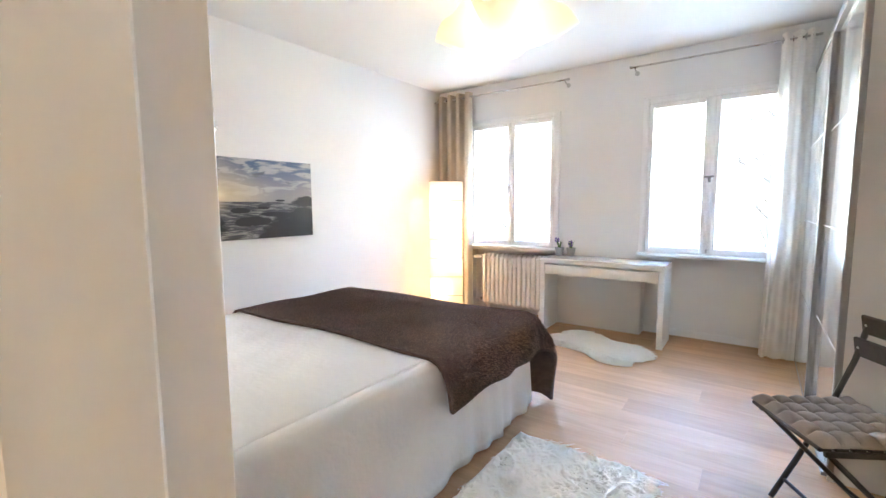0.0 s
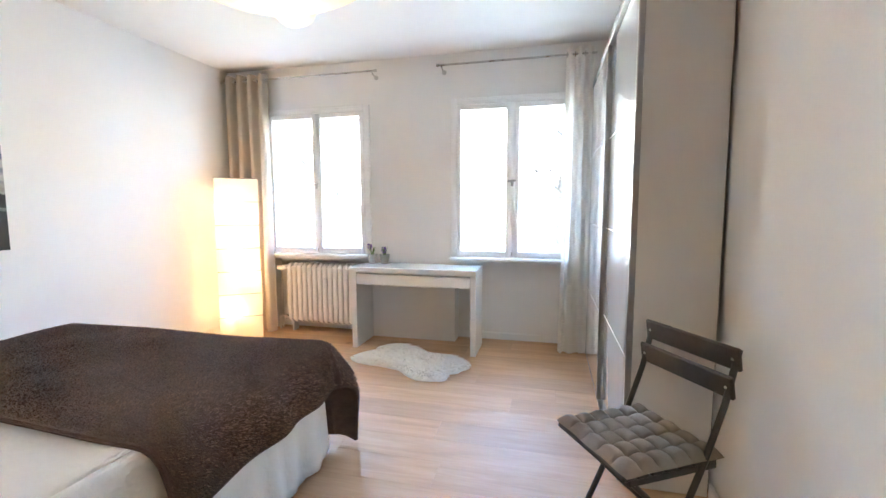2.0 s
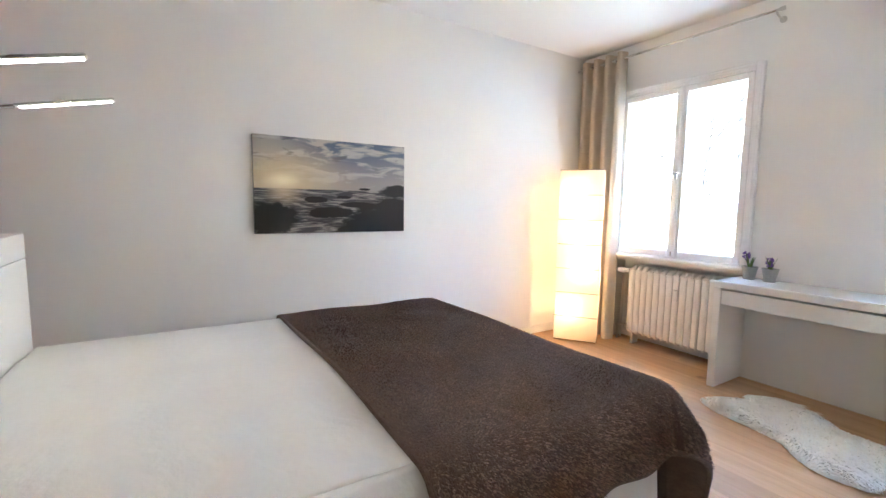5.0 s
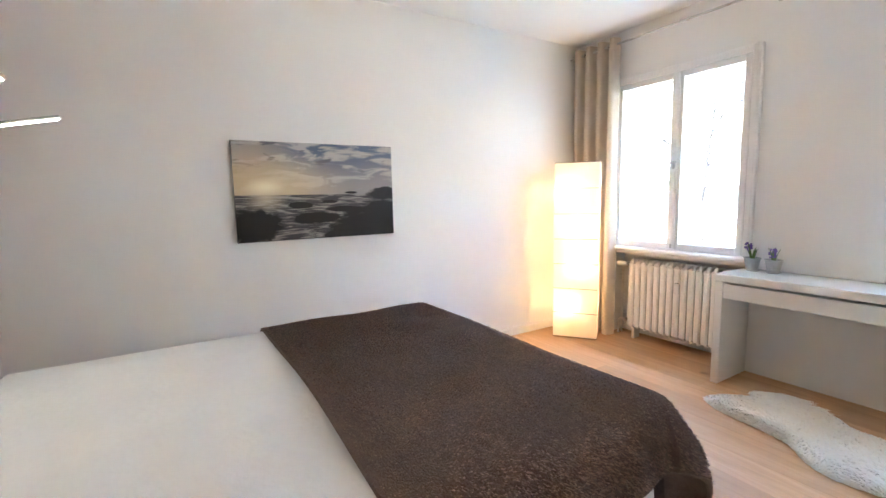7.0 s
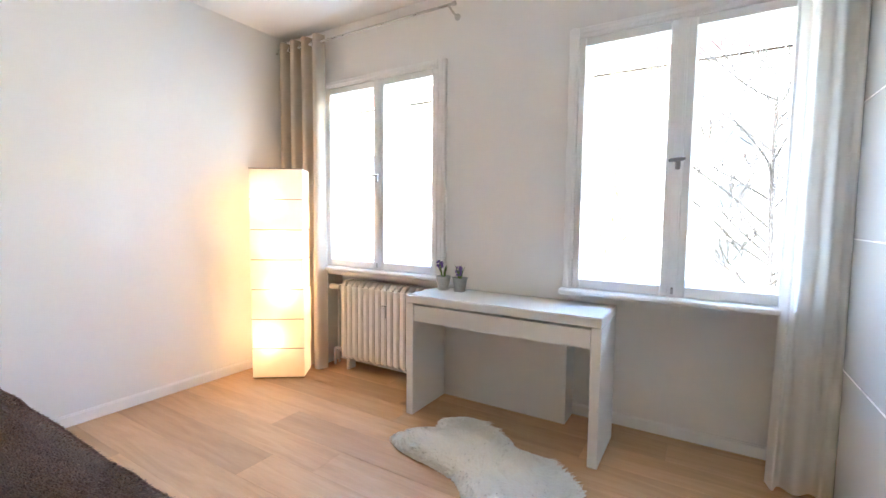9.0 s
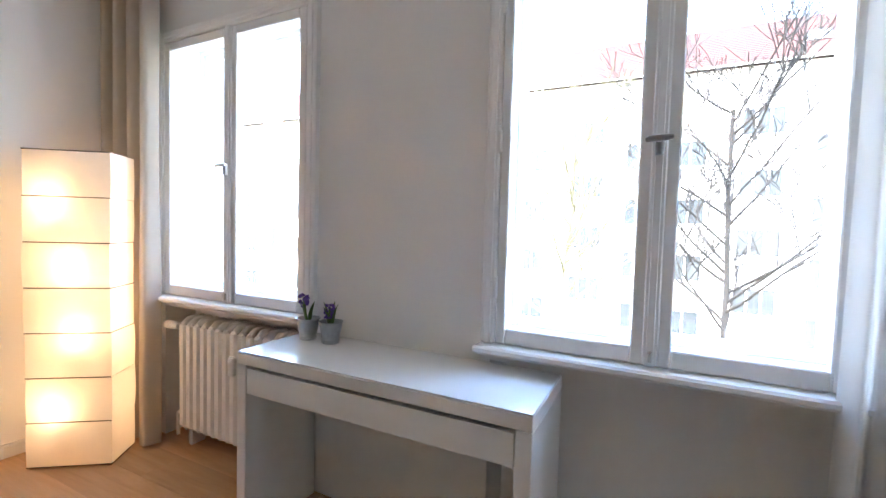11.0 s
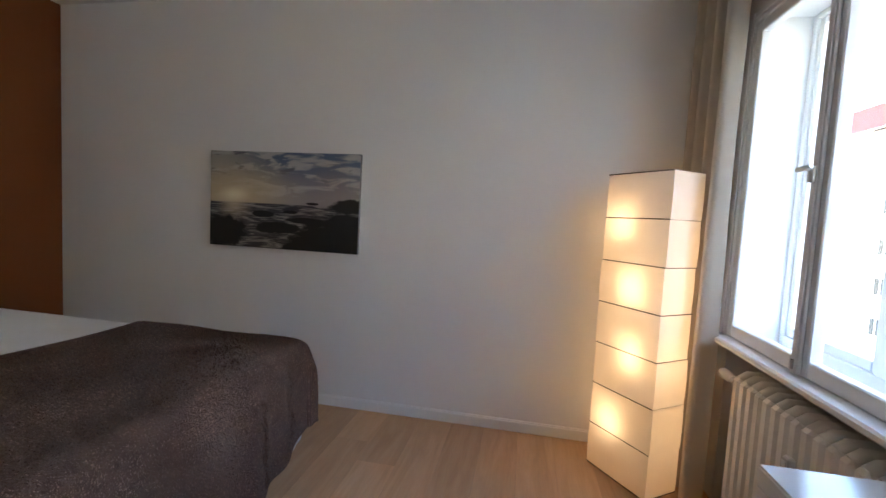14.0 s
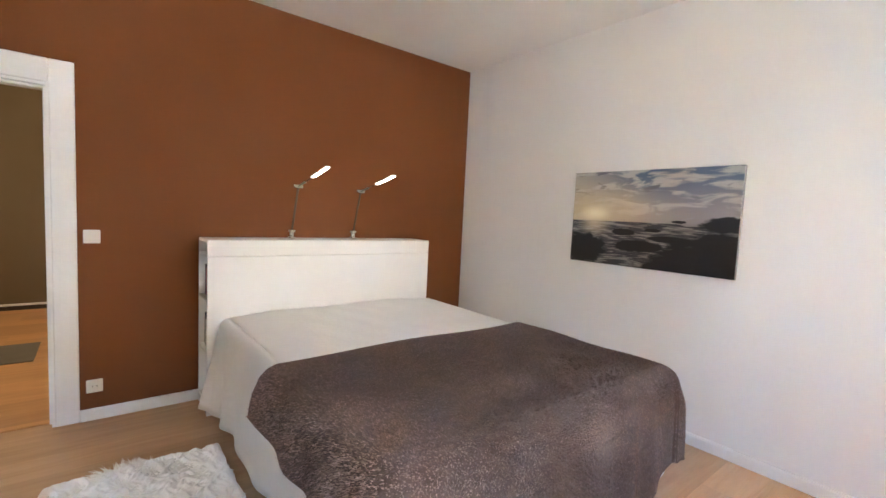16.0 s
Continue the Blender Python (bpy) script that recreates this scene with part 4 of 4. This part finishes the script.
# ---- reading lamps ----


def reading_lamp(x, tip):
    t = thing("reading_lamp", (x, -4.44, HZ), "slim steel LED reading lamp clamped to the headboard, lit", "lamp", group="reading lamps")
    part("clamp", B().box(x - 0.02, x + 0.02, -4.475, -4.415, HZ, HZ + 0.012, 0.003).tube([(x, -4.44, HZ + 0.01), (x, -4.44, HZ + 0.05)], 0.016, 12)
         .tube([(x, -4.44, HZ + 0.05), (x, -4.44, HZ + 0.062)], 0.024, 14), STEEL, t)
    foot, k = Vector((x, -4.44, HZ + 0.055)), Vector((x - 0.004, -4.335, HZ + 0.385))
    am = Matrix.Translation(foot) @ (k - foot).to_track_quat("Y", "Z").to_matrix().to_4x4()
    part("arm", B().box(-0.008, 0.008, 0, (k - foot).length, -0.003, 0.003, 0.002, am), WALLTINT, t, "flat arm with the brown wall's reflection put into its colour")
    tip = Vector(tip)
    part("joint", B().tube([k + Vector((0.03, 0, 0)), k - Vector((0.03, 0, 0))], 0.012, 10), STEEL, t)
    part("boom", B().tube([k, k.lerp(tip, 0.50)], 0.006, 8), STEEL, t)
    d = (tip - k).normalized()
    m = Matrix.Translation(k.lerp(tip, 0.5)) @ d.to_track_quat("Y", "Z").to_matrix().to_4x4()
    ln = (tip - k).length * 0.5
    hd = part("head", B().box(-0.017, 0.017, 0, ln, -0.004, 0.006, 0.003, m), STEEL, t)
    part("led_strip", B().box(-0.012, 0.012, 0.012, ln - 0.008, -0.0065, -0.0045, 0, m), LEDW, hd, "lit white LED strip")


reading_lamp(1.785, (1.775, -3.835, 1.642))
reading_lamp(1.28, (1.285, -3.825, 1.632))

# ---- folding chair with a tufted cushion ----
ch = thing("folding_chair", (3.779, -2.42, 0), "dark grey folding slat chair beside the wardrobe", "chair", turn=121)
# local frame: y forward, x to the chair's right
HW = 0.195
for s in (-1, 1):
    part("back_leg", B().tube([(s * HW, -0.235, 0.85), (s * HW, -0.185, 0.66), (s * HW, -0.105, 0.46), (s * HW, 0.02, 0.20), (s * HW, 0.12, 0.012)], 0.0115, 8), CHAIRM, ch, "flat steel upright running to the front foot")
    part("front_leg", B().tube([(s * (HW - 0.025), 0.185, 0.435), (s * (HW - 0.025), -0.03, 0.22), (s * (HW - 0.025), -0.24, 0.012)], 0.0105, 8), CHAIRM, ch)
    part("seat_rail", B().box(s * (HW - 0.012) - 0.008, s * (HW - 0.012) + 0.008, -0.17, 0.20, 0.425, 0.45, 0.003), CHAIRM, ch)
part("stretcher", B().tube([(-HW, 0.073, 0.10), (HW, 0.073, 0.10)], 0.008, 8), CHAIRM, ch)
part("stretcher", B().tube([(-HW + 0.025, -0.171, 0.08), (HW - 0.025, -0.171, 0.08)], 0.008, 8), CHAIRM, ch)
for z, y in ((0.818, -0.222), (0.720, -0.198)):
    m = pose(0, y, z, -10, 0, 0)
    part("back_slat", B().box(-HW - 0.02, HW + 0.02, -0.008, 0.010, -0.042, 0.042, 0.005, m), CHAIRW, ch, "dark stained wooden slat")
    for s in (-1, 1):
        sc = part("screw", B().lathe([(0, 0.003), (0.005, 0.002), (0.006, 0)], (0, 0, 0), 8), STEEL, ch)
        sc.matrix_basis = m @ pose(s * (HW - 0.005), 0.0102, 0, -90, 0, 0)
for k in range(7):
    y = -0.165 + k * 0.058
    part("seat_slat", B().box(-HW, HW, y, y + 0.046, 0.45, 0.468, 0.004), CHAIRW, ch)


def tuft(u, v):
    x, y = (u - 0.5) * 0.41, (v - 0.5) * 0.41 + 0.02
    q = (abs(math.sin(5 * math.pi * u)) ** 0.5 * abs(math.sin(6 * math.pi * v)) ** 0.7) ** 0.6
    edge = min(1, min(u, 1 - u, v, 1 - v) * 14) ** 0.5
    z = 0.470 + edge * (0.014 + 0.022 * q)
    sag = 0.004 * math.sin(4 * u + 2) * math.sin(3 * v)
    return (x * (1 + 0.012 * math.sin(15 * v)), y * (1 + 0.012 * math.sin(15 * u)), z + sag)


cu = thing("seat_cushion", (3.779, -2.42, 0), "taupe tufted cotton cushion lying on the folding chair", "cushion", turn=121)
part("cushion", B().grid(60, 60, tuft).grid(2, 2, lambda u, v: ((u - 0.5) * 0.40, (v - 0.5) * 0.40 + 0.02, 0.469)), CUSH, cu)
# ---- rugs ----


def fleece(b, inside, box, count, length, lean, rng, body):
    """Tufts of wool: bent tapering blades standing on the rug."""
    x0, x1, y0, y1 = box
    n = 0
    while n < count:
        x, y = rng.uniform(x0, x1), rng.uniform(y0, y1)
        k = inside(x, y)
        if k <= 0:
            continue
        n += 1
        f = 0.25 + 0.75 * min(1, k * 6)
        a = rng.uniform(0, 6.283)
        swirl = noise.noise((x * 3, y * 3, 0.3)) * 3.0
        ex, ey = math.cos(swirl) * lean + math.cos(a) * 0.5 * lean, math.sin(swirl) * lean + math.sin(a) * 0.5 * lean
        ln = length * f * rng.uniform(0.65, 1.15)
        wd = rng.uniform(0.003, 0.0065)
        px, py = -math.sin(a) * wd, math.cos(a) * wd
        o = len(b.v)
        for t, wq in ((0, 1.0), (0.5, 0.9), (1.0, 0.12)):
            cx, cy, cz = x + ex * ln * t * t, y + ey * ln * t * t, 0.006 + body * f + ln * t * (1 - 0.45 * t * lean)
            b.v += [Vector((cx - px * wq, cy - py * wq, cz)), Vector((cx + px * wq, cy + py * wq, cz))]
        b.f += [[o, o + 1, o + 3, o + 2], [o + 2, o + 3, o + 5, o + 4]]
    b.smooth = True
    return b


SK = ((2.29, -0.63), radians(-24))


def skin(x, y):
    """Positive inside the outline of the sheepskin: four leg lobes and a waist."""
    dx, dy = x - SK[0][0], y - SK[0][1]
    c, s = math.cos(SK[1]), math.sin(SK[1])
    px, py = c * dx + s * dy, -s * dx + c * dy
    a = math.atan2(py / 0.32, px / 0.56)
    r = 0.95 - 0.12 * math.cos(4 * a) + 0.13 * math.exp(-((a + 2.35) / 0.35) ** 2) + 0.03 * math.sin(5 * a) + 0.025 * math.sin(11 * a + 1)
    waist = 1 - 0.10 * math.exp(-(px / 0.16) ** 2)
    return r - math.hypot(px / 0.56, py / (0.32 * waist))


def pile(x, y, fine):
    """Height of matted wool locks: warped ridges at two sizes, 0..1."""
    w = noise.noise((x * 7, y * 7, 3.1)) * 0.09
    a = 1 - abs(noise.noise(((x + w) * fine, (y - w) * fine * 0.7, 1.0)))
    b = 1 - abs(noise.noise(((x - w) * fine * 2.3, (y + w) * fine * 2.3, 7.0)))
    return 0.65 * a + 0.35 * b


rng = random.Random(11)
sk = thing("sheepskin_rug", (2.29, -0.63, 0), "white sheepskin rug lying in front of the desk", "rug")


def hide_at(u, v):
    a = u * 2 * math.pi
    ca, sa = math.cos(a), math.sin(a)
    reach = next(q for q in [0.80 - 0.01 * i for i in range(80)] if skin(SK[0][0] + q * ca, SK[0][1] + q * sa) > 0.01)
    x, y = SK[0][0] + v * reach * ca, SK[0][1] + v * reach * sa
    return (x, y, 0.004 + (1 - v ** 8) * (0.026 + 0.024 * pile(x, y, 24)))


part("hide", B().grid(200, 70, hide_at, closed=True), WOOLB, sk)
p = part("fleece", fleece(B(), skin, (1.55, 3.0, -1.25, -0.02), 7000, 0.034, 1.5, rng, 0.034), WOOL, sk, "dense white wool pile")
p["kind"] = "stuff"

RUG = (2.40, 3.15, -3.77, -2.50)


def rug_in(x, y):
    e = 0.09 * noise.noise((x * 7, y * 7, 1.0)) + 0.05 * noise.noise((x * 19, y * 19, 2.0))
    return min(x - RUG[0], RUG[1] - x, y - RUG[2], RUG[3] - y) / 0.4 + e


def shag_at(u, v):
    x, y = RUG[0] + (RUG[1] - RUG[0]) * u, RUG[2] + (RUG[3] - RUG[2]) * v
    edge = min(1, 16 * min(u, 1 - u, v * 1.6, (1 - v) * 1.6)) ** 0.6
    return (x + 0.018 * noise.noise((x * 8, y * 8, 2)), y + 0.018 * noise.noise((x * 8, y * 8, 9)), 0.009 + edge * (0.012 + 0.050 * pile(x, y, 13)))


rg = thing("shag_rug", (2.78, -3.13, 0), "cream long-pile rug on the floor beside the bed", "rug")
part("backing", B().box(RUG[0] + 0.03, RUG[1] - 0.03, RUG[2] + 0.03, RUG[3] - 0.03, 0, 0.008, 0.002), HIDE, rg)
part("undercoat", B().grid(150, 250, shag_at), WOOLB, rg)
p = part("shag", fleece(B(), rug_in, (2.34, 3.21, -3.83, -2.44), 9000, 0.048, 1.5, rng, 0.036), WOOLF, rg, "long shaggy cream pile")
p["kind"] = "stuff"
solid("door_mat", B().box(3.35, 4.0, -6.6, -6.0, 0.0, 0.010, 0.004), MAT, "flat grey mat on the hall floor", "mat")

# ---- outside: ground, facade across the courtyard, trees ----
g = B()
g.grid(24, 24, lambda u, v: ((u - 0.5) * 1600, 0.5 + v * 1500, -7.0))
structure("ground", g, GROUND, "grassy courtyard ground below the windows")
FY = 24.0
hs = thing("apartment_building", (-6, FY + 5, -7), "pale plastered apartment block with a red tiled roof", "building")
part("wall", B().box(-46, 34, FY, FY + 10, -7.0, 9.5), RENDER, hs)
roof = B().box(-46.5, 34.5, FY - 0.45, FY - 0.25, 9.43, 9.57)
part("gutter", B().tube([(-46.5, FY - 0.5, 9.5), (34.5, FY - 0.5, 9.5)], 0.05, 8), RENDER, hs, "painted gutter along the eaves")
rf = B()
rows = 22
for k in range(rows):
    t0, t1 = k / rows, (k + 1) / rows
    y0, y1, z0, z1 = FY - 0.45 + 5.4 * t0, FY - 0.45 + 5.4 * t1, 9.55 + 3.9 * t0, 9.55 + 3.9 * t1
    o = len(rf.v)
    rf.v += [Vector(q) for q in ((-46.5, y0, z0 + 0.07), (34.5, y0, z0 + 0.07), (34.5, y1, z1 + 0.02), (-46.5, y1, z1 + 0.02), (-46.5, y0, z0), (34.5, y0, z0))]
    rf.f += [[o, o + 1, o + 2, o + 3], [o + 4, o + 5, o + 1, o]]
o = len(rf.v)
rf.v += [Vector(q) for q in ((-46.5, FY + 4.95, 13.45), (34.5, FY + 4.95, 13.45), (34.5, FY + 10.4, 9.55), (-46.5, FY + 10.4, 9.55))]
rf.f.append([o, o + 1, o + 2, o + 3])
rfp = part("roof", rf, TILE, hs, "red clay tile courses")
part("skylight", B().box(9.0, 9.9, FY + 1.0, FY + 1.9, 10.75, 11.2, 0.02), ALU, rfp)


def far_window(x, z, wide, lights):
    fr = B()
    hh = 1.25 if lights > 1 else 1.35
    fr.box(x - wide / 2 - 0.06, x + wide / 2 + 0.06, FY - 0.05, FY, z + hh / 2, z + hh / 2 + 0.06).box(x - wide / 2 - 0.1, x + wide / 2 + 0.1, FY - 0.12, FY, z - hh / 2 - 0.06, z - hh / 2)
    for k in range(lights + 1):
        xx = x - wide / 2 + wide * k / lights
        fr.box(xx - 0.04, xx + 0.04, FY - 0.05, FY, z - hh / 2, z + hh / 2)
    wn_ = part("window", fr, TRIM, hs)
    for k in range(lights):
        a = x - wide / 2 + wide * k / lights + 0.04
        part("pane", B().box(a, a + wide / lights - 0.08, FY - 0.02, FY - 0.004, z - hh / 2, z + hh / 2), FARGL, wn_)


for base in (-32.7, -24.7, -16.7, -8.7, -0.7, 7.3, 15.3):
    for z in (-4.75, -1.85, 1.02, 3.9, 6.85):
        far_window(base, z, 1.75, 3)
        far_window(base + 5.0, z - 1.4, 1.5, 2)
    for z in (-3.15, -0.35, 2.5, 5.4):
        far_window(base + 2.3, z, 0.62, 1)


def tree(x, y, height, spread, bark, seed, levels, label, leafy=0):
    rng = random.Random(seed)
    t = thing("tree", (x, y, -7), label, "tree", group="courtyard trees")
    trunk, limbs, leaves = B(), B(), B()

    def grow(b, p, d, ln, r, lv):
        pts, rad = [p], [r]
        n = 5
        for k in range(n):
            d = (d + Vector((rng.uniform(-1, 1), rng.uniform(-1, 1), rng.uniform(-0.5, 0.9))) * 0.13).normalized()
            p = p + d * ln / n
            pts.append(p)
            rad.append(max(0.012, r * (1 - 0.5 * (k + 1) / n)))
        b.tube(pts, rad, 7 if lv == levels else 4, cap=False)
        if lv == 0:
            return
        for k in range(rng.randint(3, 4) if lv < levels else 24):
            q = rng.uniform(0.35, 1.0) if lv < levels else 0.48 + 0.51 * k / 23
            i = min(n - 1, int(q * n))
            a = rng.uniform(0, 6.283)
            tilt = rng.uniform(0.5, 1.0) if lv < levels else rng.uniform(0.75, 1.25)
            side = Vector((math.cos(a), math.sin(a), 0))
            nd = (d * math.cos(tilt) + side * math.sin(tilt) * spread + Vector((0, 0, 0.25))).normalized()
            st = pts[i].lerp(pts[i + 1], q * n - i if q < 1 else 1)
            grow(limbs, st, nd, ln * (rng.uniform(0.42, 0.62) if lv < levels else rng.uniform(0.19, 0.30)), rad[i] * 0.6, lv - 1)
        if leafy and lv == 1:
            for _ in range(leafy):
                c = pts[-1] + Vector((rng.gauss(0, 0.35), rng.gauss(0, 0.35), rng.gauss(0, 0.3)))
                if c.z > -0.6 or rng.random() < 0.2:
                    continue
                o = len(leaves.v)
                e, f = Vector((rng.gauss(0, 1), rng.gauss(0, 1), rng.gauss(0, 1))).normalized() * 0.07, Vector((rng.gauss(0, 1), rng.gauss(0, 1), rng.gauss(0, 1))).normalized() * 0.04
                leaves.v.extend([c - e, c + f, c + e, c - f])
                leaves.f.append([o, o + 1, o + 2, o + 3])
    grow(trunk, Vector((x, y, -7.0)), Vector((0.02, 0, 1)), height, 0.10, levels)
    part("trunk", trunk, bark, t)
    part("limbs", limbs, bark, t)["kind"] = "stuff"
    if leaves.v:
        part("leaves", leaves, DRY, t, "withered brown leaves")["kind"] = "stuff"


tree(5.0, 12, 11.5, 1.0, BARK, 21, 4, "bare dark-barked tree with spreading limbs and few withered leaves", 34)
tree(0.25, 12, 10.8, 0.95, BARKY, 8, 3, "bare slender pale-barked tree in the courtyard")
tree(-6.5, 14, 12.0, 0.9, BARK, 33, 3, "bare dark-barked courtyard tree", 6)

# ---- floor planks, laid last ----


def planks(floor, x0, x1, y0, y1, material, seed, width=0.215):
    rng = random.Random(seed)
    cache = {}
    y = y0
    while y < y1 - 0.01:
        w1 = min(width, y1 - y)
        x = x0
        first = True
        while x < x1 - 0.01:
            ln = round(rng.uniform(0.4, 2.0) if first else rng.choice((1.6, 1.9, 2.2)), 1)
            first = False
            if x1 - x - ln < 0.35:
                ln = x1 - x
            key = (round(ln, 3), round(w1, 3))
            if key not in cache:
                cache[key] = mesh_of("plank", B().box(0, ln - 0.0004, 0.0002, w1 - 0.0002, -0.012, 0.0, 0.0006), material)
            ob = new("plank", cache[key])
            ob.parent = floor
            ob.location = Vector((x, y, 0)) - floor.location
            x += ln
        y += w1


fr_ = structure("floor", B().box(0, XE, YS - 0.06, NICHE, -0.10, -0.0125), GAP, "wide oiled oak plank floor with knots")
planks(fr_, 0.0, XE, YS - 0.06, NICHE, OAK, 2)
fh = structure("floor_hall", B().box(2.4, 5.0, -8.3, YS - 0.06, -0.10, -0.0125), GAP, "warm oak plank floor in the hall")
planks(fh, 2.4, 5.0, -8.3, YS - 0.06, OAKH, 3)
